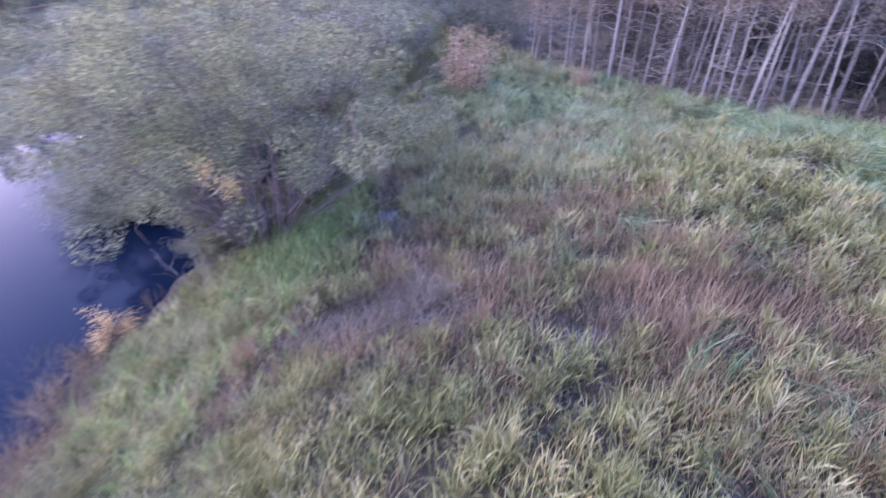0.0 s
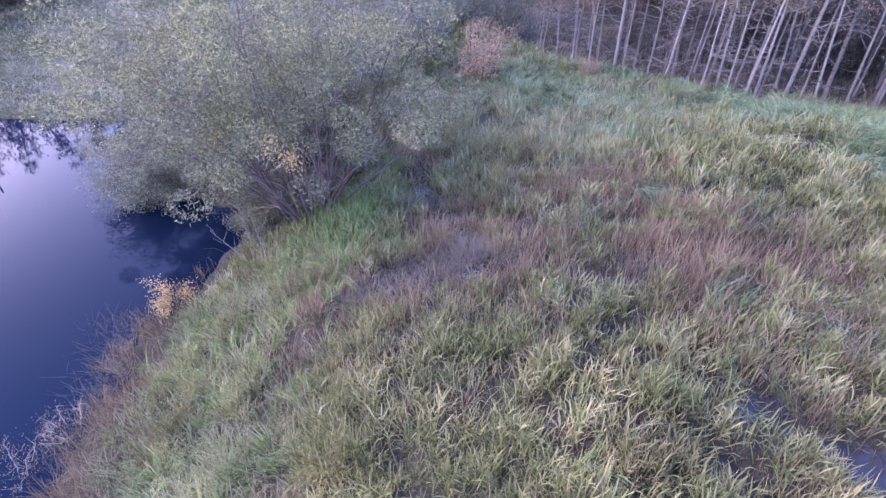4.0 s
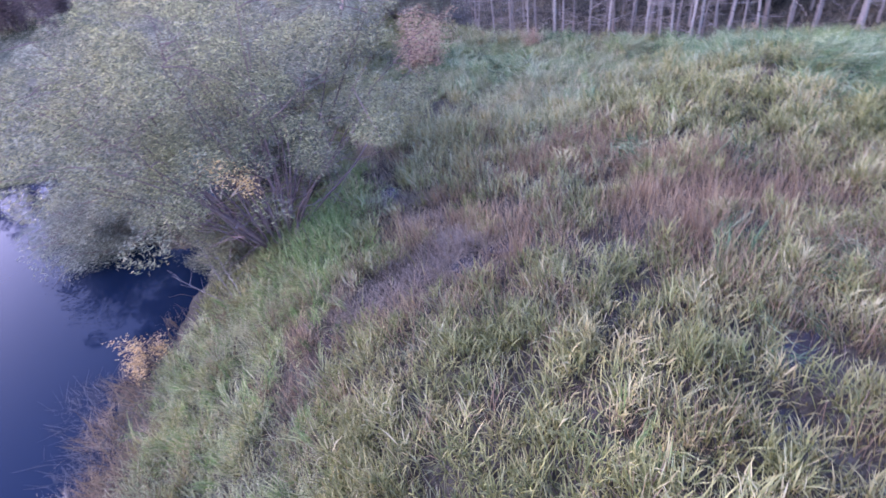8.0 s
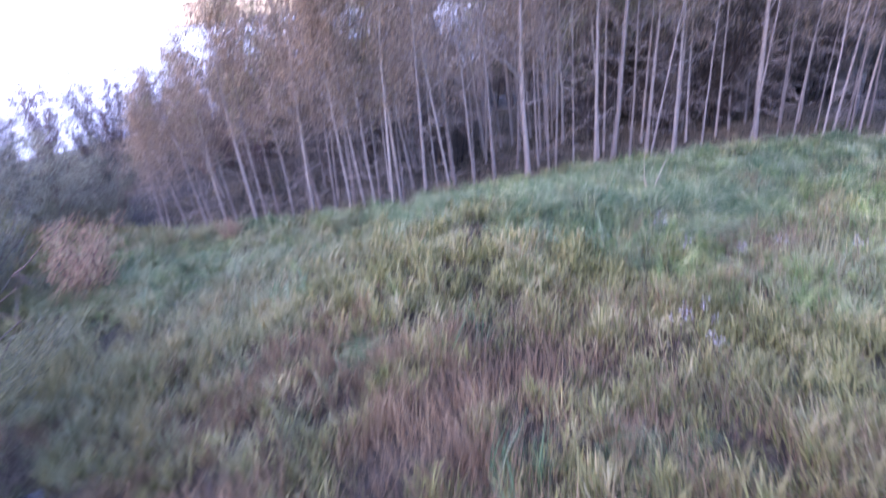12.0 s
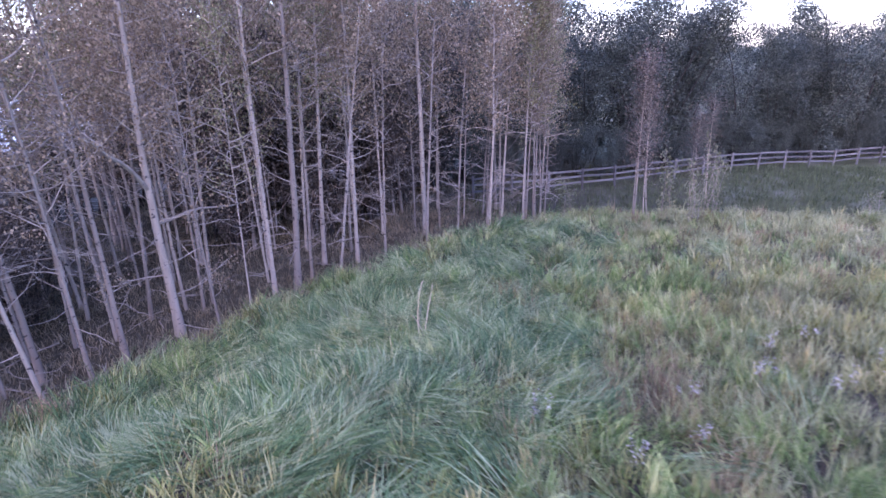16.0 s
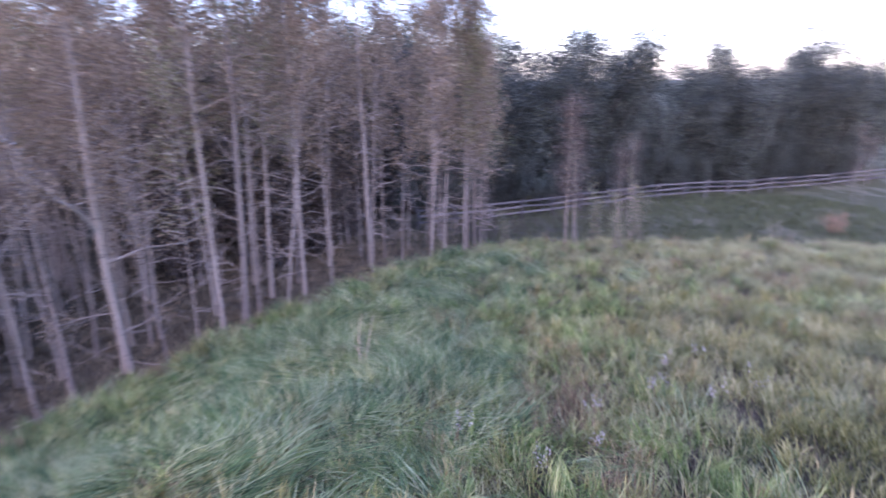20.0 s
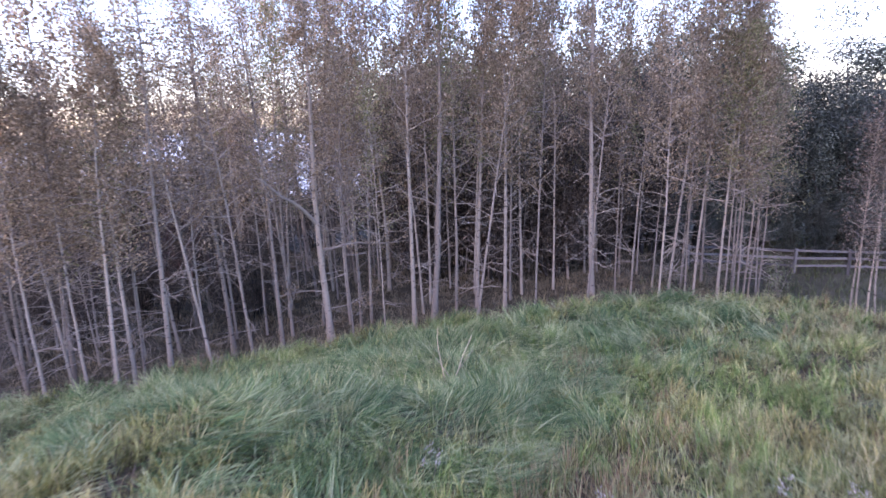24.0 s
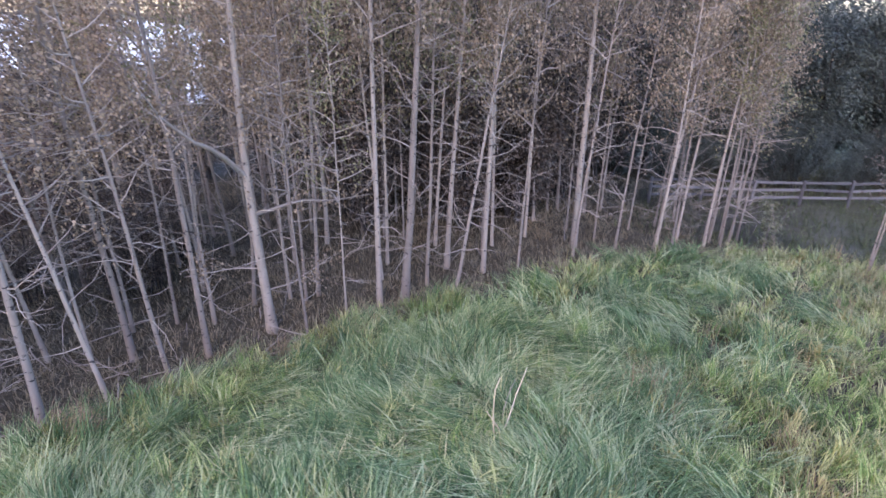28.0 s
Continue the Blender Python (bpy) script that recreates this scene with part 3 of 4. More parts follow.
EDGE_WEST = [
    (30.1, 8.8, 5, 1.0), (29.3, 9.5, 3, 1.0), (23.6, 12.9, 6, 0.95), (25.3, 12.0, 3, 1.0), (10.5, 17.9, 0, 0.95), (11.55, 17.75, 1, 0.9),
    (12.95, 19.5, 0, 1.0), (12.2, 19.7, 3, 1.0), (11.9, 21.1, 1, 1.0), (9.35, 18.4, 1, 0.95), (7.7, 19.8, 1, 0.95), (8.75, 18.6, 3, 1.0),
    (8.55, 19.1, 6, 0.95), (16.05, 19.1, 1, 1.0), (15.95, 21.1, 6, 1.0), (16.85, 18.55, 6, 0.95), (16.9, 18.0, 3, 1.0), (17.45, 18.1, 1, 1.0),
]
EDGE_BACK = [
    (16.5, 21.8, 1, 1.0), (13.6, 20.6, 6, 0.95), (14.4, 20.0, 3, 1.0), (14.9, 19.2, 4, 0.9), (5.2, 21.5, 0, 0.95), (3.7, 22.9, 0, 0.9),
    (6.9, 20.1, 1, 1.0), (6.4, 20.8, 3, 1.0), (7.9, 18.9, 3, 1.0), (9.8, 18.6, 1, 1.0), (10.15, 19.0, 3, 1.0), (4.3, 22.4, 3, 1.0),
    (3.1, 23.6, 1, 0.9), (2.4, 24.6, 6, 0.85), (5.8, 22.3, 6, 1.0), (4.9, 23.4, 1, 0.95), (25.6, 4.8, 7, 1.0), (25.8, 5.1, 7, 1.05),
]
EDGE_YOUNG = [
    (25.4, 5.2, 7, 0.95), (25.9, 4.6, 7, 0.9), (29.0, 2.2, 7, 0.8), (29.2, 1.7, 7, 0.85), (29.4, 2.3, 7, 0.7), (43.0, -16.0, 7, 0.9),
    (43.6, -16.8, 7, 0.8), (19.2, 17.2, 3, 1.0), (20.0, 17.6, 6, 1.0), (23.2, 15.6, 4, 0.95), (24.6, 15.0, 6, 1.0),
]
FRONT = EDGE_EAST + EDGE_WEST + EDGE_BACK + EDGE_YOUNG
# a slender tree that leans far over against its neighbours
LEANING = (19.35, 14.75, 6, 1.0, (6.3, 6.2))


def tallness(x, y):
    """The wood stands tallest in its middle."""
    if y < 6:
        return 0.95
    return float(np.interp(x, [2, 4, 6, 8, 10, 13, 16, 23, 27, 30], [0.5, 0.72, 0.92, 1.02, 1.08, 1.18, 1.34, 1.45, 1.38, 1.25]))


taken = [(15.5, 17.4), LEANING[:2]]
stand(kinds[LEANING[2]], *LEANING[:2], 0, LEANING[3], 1.2, LEANING[4])
for x, y, k, size in FRONT:
    stout = k == 2 or (k == 0 and 17 < x < 19)
    turn, lean = rng.uniform(0, 360), 0.5 if stout else 1.6
    thin = k < 7 and 10.2 < x < 17.8 and y > 17.7
    stand((thin_kinds if thin else kinds)[k], x, y, turn, size, rng.uniform(0.94, 1.08) * tallness(x, y), (rng.normal(0, lean), rng.normal(0, lean)))
    taken.append((x, y))
# the forked-looking tree with a long crooked limb at breast height and above
crooked = aspen(21, 10.4, 0.12, 10, 2700, "aspen_leaf", "stout pale aspen with a long crooked bare limb", ((3.72, 3.38, 0.75, 3.3, 0.06), (2.95, -0.5, 0.04, 3.2, 0.044), (1.75, 2.2, -0.1, 1.8, 0.018), (1.2, -0.4, 0.0, 1.9, 0.016)))
stand(crooked, 15.4, 17.65, 0, 1.0, 1.12, (5, -1), copy=False)
tries = 0
while len(taken) < 152 and tries < 6000:
    tries += 1
    x = rng.uniform(2, 31)
    y = wood_edge(x) + 1.3 + rng.uniform(0, 1) ** 1.3 * 13
    if x > 26.2:
        y = rng.uniform(9.5, 24)
    if x < 14 and y > wood_edge(x) + 8.5 or y > 36 - 0.25 * x or (12 < x < 20 and y > 19.5 and rng.random() < 0.6) or min((x - a) ** 2 + (y - b) ** 2 for a, b in taken) < 0.75:
        continue
    taken.append((x, y))
    k = int(rng.choice([0, 1, 3, 3, 4, 5, 6, 1]))
    size = rng.uniform(0.78, 1.02) * (0.85 + 0.15 * smooth_step(4, 12, x))
    stand((thin_kinds if 11 < x < 20 else back_kinds)[k], x, y, rng.uniform(0, 360), float(size), rng.uniform(0.9, 1.1) * tallness(x, y), (rng.normal(0, 2.2), rng.normal(0, 2.2)))
for k, thing in enumerate(kinds + back_kinds):
    stand(thing, 20.5 + 0.9 * k, 23.5 + 1.1 * (k % 3), 40 * k, 1.0, copy=False)
for k, thing in enumerate(thin_kinds):
    stand(thing, 13.3 + 1.0 * k, 23.0 + 1.2 * (k % 2), 40 * k, 1.0, copy=False)

# dense dark trees behind the wood and behind the fence
DARK = "dense dark green broadleaf tree behind the fence"
darks = []
for k, (tall, wide, stems) in enumerate(((8.6, 2.5, 6), (8.2, 2.3, 5), (9.0, 2.1, 5))):
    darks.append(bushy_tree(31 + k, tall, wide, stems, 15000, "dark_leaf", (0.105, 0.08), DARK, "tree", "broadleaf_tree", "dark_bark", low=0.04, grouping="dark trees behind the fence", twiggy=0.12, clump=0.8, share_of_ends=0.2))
# backing trees: the wood's inner shade is put into their leaf colour
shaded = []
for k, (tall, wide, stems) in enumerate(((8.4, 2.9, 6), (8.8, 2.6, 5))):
    shaded.append(bushy_tree(37 + k, tall, wide, stems, 5200, "shade_leaf", (0.16, 0.12), "broadleaf tree behind the aspen wood, shade put into its leaf colour", "tree", "broadleaf_tree", "dark_bark", low=0.04, grouping="dark trees behind the fence", twiggy=0.1, clump=0.8))
spots = []
for i in range(30):
    f = i / 29
    for row in range(2 if i % 2 else 1):
        spots.append((37.5 + 26 * f + 3.6 * row + rng.normal(0, 0.7), 19.5 - 48 * f + 3.0 * row + rng.normal(0, 0.8), (1.46 - 0.14 * f) * rng.uniform(0.86, 1.12)))
before = len(spots)
for i in range(24):
    f = i / 23
    spots.append((8 + 27 * f + rng.normal(0, 0.7), 38.5 - 13.5 * f + rng.normal(0, 0.8), (0.22 + 1.05 * f ** 1.3) * rng.uniform(0.85, 1.2)))
for i in range(30):
    x = rng.uniform(21, 34)
    spots.append((x, float(wood_edge(min(x, 25))) + rng.uniform(7.0, 14), rng.uniform(0.6, 1.0)))
for i in range(9):
    spots.append((rng.uniform(5, 11.5), rng.uniform(31, 38), rng.uniform(0.55, 0.8)))
for i in range(13):
    spots.append((10.5 + i + rng.normal(0, 0.4), rng.uniform(32.5, 36.5), rng.uniform(0.8, 1.0)))
for i in range(14):
    spots.append((rng.uniform(-9, 5), rng.uniform(36, 42), rng.uniform(0.34, 0.5)))
for i in range(18):
    spots.append((rng.uniform(29, 42), rng.uniform(15, 27), rng.uniform(0.95, 1.45)))
for i in range(16):
    x = rng.uniform(7, 17)
    spots.append((x, float(wood_edge(x)) + rng.uniform(6.5, 11), rng.uniform(0.3, 0.46)))
for i in range(44):
    f = i / 43
    spots.append((36.5 + 24 * f + rng.normal(0, 0.5), 14.0 - 42 * f + rng.normal(0, 0.5) + 1.6, rng.uniform(0.3, 0.5)))
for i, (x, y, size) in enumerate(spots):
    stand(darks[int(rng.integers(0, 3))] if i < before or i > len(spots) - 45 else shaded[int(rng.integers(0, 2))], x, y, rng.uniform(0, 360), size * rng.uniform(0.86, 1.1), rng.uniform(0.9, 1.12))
for k, thing in enumerate(darks + shaded):
    stand(thing, 30 + 3 * k, 25 + k, 50 * k, 0.9, copy=False)

# the far leafless wood beyond the pond
far_wood = bushy_tree(35, 6.0, 1.9, 6, 2600, "purple_leaf", (0.16, 0.08), "leafless purple-brown tree of the far wood", "tree", "bare_tree", low=0.02, grouping="bare trees of the far wood", twiggy=0.8)
stand(far_wood, -34, 45, 0, copy=False)
for i in range(44):
    f = i / 43
    stand(far_wood, -58 + 68 * f + rng.normal(0, 0.6), 43.5 - 15.0 * float(smooth_step(-12, -24, -58 + 68 * f)) + 3.5 * (i % 2) + rng.normal(0, 0.8), rng.uniform(0, 360), rng.uniform(0.75, 1.05) * (1.0 - 0.15 * f), rng.uniform(0.9, 1.1))

for i in range(30):
    x = rng.uniform(6, 19)
    stand(far_wood, x, rng.uniform(30, 41) - 0.2 * max(0, x - 10), rng.uniform(0, 360), rng.uniform(0.5, 0.7), rng.uniform(0.9, 1.1))
for i in range(20):
    f = i / 19
    stand(far_wood, 9 + 20 * f + rng.normal(0, 0.6), 46 - 2 * f + 3.0 * (i % 2), rng.uniform(0, 360), rng.uniform(0.6, 0.75), rng.uniform(0.9, 1.1))

far_brush = bushy_tree(36, 3.0, 1.7, 12, 3600, "purple_leaf", (0.09, 0.045), "leafless purple-brown brush along the far wood", "shrub", "bare_shrub", low=0.0, grouping="bare brush of the far wood", twiggy=0.9)
stand(far_brush, -30, 29.3, 0, copy=False)
for i in range(40):
    f = i / 39
    stand(far_brush, -50 + 30 * f + rng.normal(0, 0.3), 28.7 + 1.3 * (i % 2) + 6 * float(smooth_step(0.75, 1.0, f)) + rng.normal(0, 0.3), rng.uniform(0, 360), rng.uniform(0.8, 1.2))

# willows by the pond
WILLOW = "broad grey-green willow with many stems leaning over the pond"
willow = bushy_tree(41, 6.8, 4.4, 38, 150000, "willow_leaf", (0.09, 0.021), WILLOW, "willow", "willow_tree", low=0.1, lean=(-0.12, -0.05), grouping="willows by the pond", bare_foot=True, twiggy=0.3, clump=0.45, share_of_ends=0.15, girth=0.62)
stand(willow, -5.1, 10.75, 0, copy=False)
grey = bushy_tree(42, 5.2, 3.6, 13, 26000, "willow_grey", (0.12, 0.032), "blue-grey willow bush on the pond's bank", "willow", "willow_tree", low=0.04, grouping="willows by the pond", twiggy=0.3, clump=0.45)
stand(grey, -7.0, 15.4, 30, 0.9, copy=False)
pond_willow = bushy_tree(44, 5.4, 4.0, 17, 105000, "willow_grey", (0.085, 0.021), "blue-grey willow hanging low over the pond", "willow", "willow_tree", low=0.2, lean=(-0.2, -0.08), grouping="willows by the pond", twiggy=0.3, clump=0.4, share_of_ends=0.2, girth=0.5)
stand(pond_willow, -8.6, 13.8, 0, copy=False)
for x, y, turn, size in ((-5.4, 19.4, 100, 0.9), (-3.4, 21.6, 210, 0.7), (-7.4, 18.0, 300, 0.8), (-4.5, 25.5, 20, 1.0), (-1.0, 28.5, 80, 0.8), (0.8, 27.0, 250, 0.6), (-6, 31, 130, 0.95)):
    stand(grey, x, y, turn, size, rng.uniform(0.85, 1.05))
pond_shrub = bushy_tree(45, 2.4, 2.1, 13, 26000, "willow_grey", (0.085, 0.021), "low blue-grey willow trailing its branches on the pond", "shrub", "willow_shrub", low=0.01, lean=(-0.3, -0.2), grouping="low willow shrubs", twiggy=0.3, clump=0.34)
stand(pond_shrub, -10.6, 13.8, 0, 1.0, copy=False)
for x, y, turn, size in ((-11.5, 14.4, 70, 1.05), (-12.6, 15.2, 250, 0.9)):
    stand(pond_shrub, x, y, turn, size)
low_willow = bushy_tree(43, 2.6, 1.6, 12, 15000, "willow_leaf", (0.09, 0.023), "low green willow sprouts at the foot of the willow", "shrub", "willow_shrub", low=0.02, grouping="low willow shrubs", twiggy=0.3, clump=0.3)
stand(low_willow, -6.8, 11.4, 0, 0.9, copy=False)
for x, y, turn, size in ((-6.3, 10.3, 80, 0.6), (-4.1, 13.0, 150, 0.85), (-3.6, 15.6, 20, 0.8)):
    stand(low_willow, x, y, turn, size)

red = bushy_tree(51, 2.5, 2.0, 9, 5200, "red_leaf", (0.065, 0.045), "shrub with reddish orange autumn leaves", "shrub", "autumn_shrub", low=0.05, grouping="autumn shrubs")
stand(red, -0.5, 19.8, 0, 1.0, copy=False)
for x, y, size in ((3.9, 20.2, 0.35), (-2.7, 13.4, 0.34), (33.5, -9.8, 0.5), (10.6, 16.6, 0.25)):
    stand(red, x, y, 77 * size, size)
pale_shrub = bushy_tree(52, 2.3, 0.8, 5, 420, "shrub_leaf", (0.12, 0.09), "young poplar sapling with pale leaves", "sapling", "sapling", "twig", low=0.1, grouping="saplings near the fence")
stand(pale_shrub, 27.6, 7.6, 0, 0.8, copy=False)
for x, y, size, tall in ((27.2, 2.4, 0.7, 2.1), (24.0, 3.4, 0.6, 1.2), (28.4, -4.6, 0.7, 1.0), (30, 1.2, 0.8, 1.4), (27.9, 3.6, 0.8, 1.7)):
    stand(pale_shrub, x, y, 90 * x, size, tall)
gold = bushy_tree(53, 1.0, 0.8, 6, 700, "gold_leaf", (0.075, 0.042), "small golden-leaved weed on the bank", "weed", "golden_weed", "stalk", low=0.2, grouping="golden weeds", twiggy=0.15)
stand(gold, -8.5, 8.6, 0, 0.75, copy=False)
stand(gold, -8.4, 8.0, 130, 0.6)
spray = copy_thing(gold, pose(-5.0, 8.4, 0.85, 0, 25, 0))
spray.scale = (0.72, 0.72, 0.72)
tagged(spray, "spray of golden yellow leaves on a willow branch")
russet = bushy_tree(54, 1.2, 0.9, 9, 900, "red_leaf", (0.035, 0.02), "dry russet dock weed on the pond bank", "weed", "russet_weed", "stalk", low=0.25, grouping="russet weeds")
stand(russet, -9.5, 3.4, 0, 0.9, copy=False)
for x, y, s in ((-9.3, 2.4, 0.8), (-8.9, 4.6, 0.6), (-8.5, 6.2, 0.5)):
    stand(russet, x, y, 99 * x, s)


# ---- grass ----
def stuff(name, mesh, material, label, category="grass"):
    return tagged(part(name, mesh, M[material]), label, category, kind="stuff")


def fields(x, y):
    """How much of each kind of growth a place has."""
    ragged = 0.25 * wave(x, y, 0.6) + 0.2 * wave(x, y, 0.25, 2.0)
    mauve = 1.3 * bell(x, y, 3.9, 6.6, 2.7, 1.75) + 0.9 * bell(x, y, 2.3, 9.8, 1.7, 1.3) + 0.55 * bell(x, y, 4.6, 3.4, 1.8, 1.0) + 0.3 * bell(x, y, 10.6, 6.0, 1.6, 0.8) + 0.7 * bell(x, y, 16.0, 9.0, 0.8, 0.6) + 0.45 * bell(x, y, 11.9, 6.6, 1.0, 0.6) + np.exp(-((near_line(x, y, TRAIL[:4]) / 1.35) ** 2)) + 0.7 * np.exp(-((near_line(x, y, TRAIL[3:]) / 0.5) ** 2))
    lush = np.exp(-((near_line(x, y, CREST) / 3.0) ** 2)) + 0.9 * bell(x, y, -3.6, 9.6, 1.3, 2.6) + 1.1 * bell(x, y, 13.0, 10.6, 5.0, 2.6) + 0.4 * bell(x, y, 4.8, 5.4, 0.7, 0.6)
    trail = np.exp(-((near_line(x, y, TRAIL) / 0.45) ** 2)) + 0.6 * bell(x, y, -1.6, 6.8, 1.3, 0.9)
    yellow = bell(x, y, 2.4, 2.6, 2.4, 1.8) + bell(x, y, 0.2, 11.5, 1.4, 3.0) + bell(x, y, -1.6, 14.5, 0.9, 1.0) + 0.5 * bell(x, y, 6.0, 1.5, 3, 2)
    pale = 0.8 * smooth_step(8, 12, x) * smooth_step(9.4, 6.6, y) + 0.55 * smooth_step(17, 23, x) + 2.0 * bell(x, y, 2.0, 18.0, 5, 7) + 1.2 * bell(x, y, -0.2, 13.0, 2.8, 3.2)
    return mauve + ragged, lush + ragged * 0.8, trail + ragged * 0.5, yellow + ragged, pale + ragged


GROWTH = (
    # name, material, label, leaf length, leaf width, angle at foot, angle at tip, height of the tuft, leaves, radius
    ("meadow_grass", "meadow", "tufts of olive green broad-bladed marsh grass", 0.265, 0.0158, (20, 14), (56, 26), 0.36, 1.5, 0.23),
    ("mauve_sedge", "mauve", "thin reddish brown sedge gone to seed", 0.50, 0.008, (9, 8), (36, 22), 0.10, 0.9, 0.22),
    ("lodged_grass", "lodged", "long blue-green grass flattened in swirls", 0.72, 0.011, (64, 11), (100, 10), 0.30, 1.7, 0.26),
    ("yellow_grass", "yellow", "yellowing tufts of broad-bladed marsh grass", 0.265, 0.0158, (17, 13), (50, 24), 0.36, 1.5, 0.22),
    ("pale_grass", "pale", "pale grey-green meadow grass with dry stalks", 0.44, 0.012, (14, 10), (60, 24), 0.12, 1.0, 0.2),
    ("trampled_grass", "litter_blade", "brown trampled grass and stubble on a game trail", 0.34, 0.010, (30, 20), (82, 22), 0.05, 1.2, 0.3),
    ("fresh_grass", "lush", "fresh green upright grass", 0.46, 0.0095, (16, 10), (92, 22), 0.16, 1.6, 0.2),
)


def meadow(seed, x0, x1, y0, y1, tufts=12.0, count=52, fat=1.0):
    """Sows one stretch of meadow tuft by tuft: every tuft is of one kind and one tone."""
    r = np.random.default_rng(seed)
    area = (x1 - x0) * (y1 - y0)
    k = int(area * tufts)
    x, y = r.uniform(x0, x1, k), r.uniform(y0, y1, k)
    wet = np.zeros(k)
    for qx, qy, rx, ry in PUDDLES:
        wet = np.maximum(wet, np.exp(-(((x - qx) / (rx + 0.1)) ** 2) - ((y - qy) / (ry + 0.1)) ** 2))
    keep = (y < wood_edge(x) + r.normal(0, 0.4, k)) & ((x > -3.5) | (ground_height(x, y) > WATER + 0.25)) & (wet < 0.25 + 0.35 * r.random(k))
    keep &= x + 0.12 * (y - 6) - 0.6 * inlet(y) > -8.1 + r.normal(0, 0.3, k)
    x, y = x[keep], y[keep]
    k = len(x)
    mauve, lush, trail, yellow, pale = fields(x, y)
    kind = np.full(k, 0)
    kind[pale * 0.75 > r.random(k)] = 4
    kind[yellow * 0.6 > r.random(k)] = 3
    kind[(kind == 0) & (x < -3.2) & (y < 9) & (r.random(k) < 0.55)] = 4
    kind[(kind == 0) & (x < -3.2) & (y < 9) & (r.random(k) < 0.5)] = 6
    kind[(kind == 0) & (x > 8.5) & (y > 4.0) & (r.random(k) < 0.7)] = 6
    kind[(kind == 0) & (x > 17) & (r.random(k) < 0.6)] = 6
    kind[(kind == 4) & (x > 13.5) & (y > 4.5) & (r.random(k) < 0.4)] = 6
    kind[mauve * 0.93 > r.random(k)] = 1
    kind[lush - 0.12 > r.random(k)] = 2
    part_of = r.random(k)
    kind[(kind == 2) & (part_of < 0.16)] = 6
    kind[(kind == 2) & (part_of > np.where((x < 7) & (y > 12), 0.55, 0.84))] = 4
    kind[(kind == 2) & (x < 1) & (y < 16)] = 6
    kind[trail > 0.3 + 0.5 * r.random(k)] = 5
    tone = np.clip(0.22 + 0.16 * wave(x, y, 0.8, 4.0) + r.normal(0, 0.17, k), 0, 0.58)
    for which, (name, mat, label, ln, wd, first, last, tall, many, wide) in enumerate(GROWTH):
        q = np.flatnonzero(kind == which)
        if len(q) < 4:
            continue
        each = np.maximum(6, (count * many * r.uniform(0.5, 1.4, len(q)))).astype(int)
        t = np.repeat(q, each)
        m = len(t)
        off, ang = np.abs(r.normal(0, 1, m)) * wide, r.uniform(0, 2 * np.pi, m)
        u, v = x[t] + off * np.cos(ang), y[t] + off * np.sin(ang)
        size = np.repeat(r.uniform(0.7, 1.25, len(q)), each)
        rise = tall * size * r.random(m) ** 0.7 * np.clip(1.15 - off / (2.4 * wide), 0.1, 1)
        turn = ang + r.normal(0, 1.6 if which in (0, 3) else 0.7, m)
        if which == 2:
            turn = 0.4 + 2.4 * wave(u, v, 1.7, 0.7) + 1.2 * wave(u, v, 0.6, 1.9) + np.repeat(r.normal(0, 0.15, len(q)), each) + r.normal(0, 0.12, m)
        own = np.zeros(m)
        if which in (2, 6):
            # the blades lie together in locks of one tone and one way
            lock = t * 7 + r.integers(0, 7, m)
            key = np.arange((k + 1) * 7)
            own = (0.8 * r.random(len(key)) ** 2 - 0.28)[lock] + 0.12 * r.random(m) + 0.36 * (r.random(m) < 0.09)
            lx, ly = r.normal(0, wide, len(key))[lock], r.normal(0, wide, len(key))[lock]
            u, v = x[t] + lx + r.normal(0, 0.035, m), y[t] + ly + r.normal(0, 0.035, m)
            turn = turn * (which == 2) + r.normal(0, 0.16, len(key))[lock] + (r.uniform(0, 6.28, len(key))[lock] if which == 6 else 0)
        length = ln * size * r.uniform(0.6, 1.25, m)
        thin = 3 if which in (2, 6) else 2
        stuff(name, blades(r, u, v, length, wd * fat * r.uniform(0.7, 1.3, m), turn, np.abs(r.normal(*first, m)), r.normal(*last, m), z=ground_height(u, v) + rise, seg=thin, tone=tone[t] + own), mat, label)
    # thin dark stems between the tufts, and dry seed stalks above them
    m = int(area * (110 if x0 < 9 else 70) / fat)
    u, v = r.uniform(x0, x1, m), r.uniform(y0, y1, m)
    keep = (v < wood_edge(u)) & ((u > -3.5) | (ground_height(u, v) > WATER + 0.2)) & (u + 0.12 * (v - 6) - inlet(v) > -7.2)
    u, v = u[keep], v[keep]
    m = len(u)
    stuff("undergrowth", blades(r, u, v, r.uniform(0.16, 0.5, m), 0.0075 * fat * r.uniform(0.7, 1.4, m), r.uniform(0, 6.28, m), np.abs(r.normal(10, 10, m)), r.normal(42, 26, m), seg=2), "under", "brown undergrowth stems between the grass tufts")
    m = int(k * 0.5)
    pick = r.integers(0, k, m)
    stuff("dry_stalks", blades(r, x[pick], y[pick], r.uniform(0.5, 0.95, m), 0.007 * fat * r.uniform(0.8, 1.5, m), r.uniform(0, 6.28, m), np.abs(r.normal(8, 7, m)), r.normal(38, 20, m)), "yellow", "dry straw-coloured seed stalks standing above the grass")


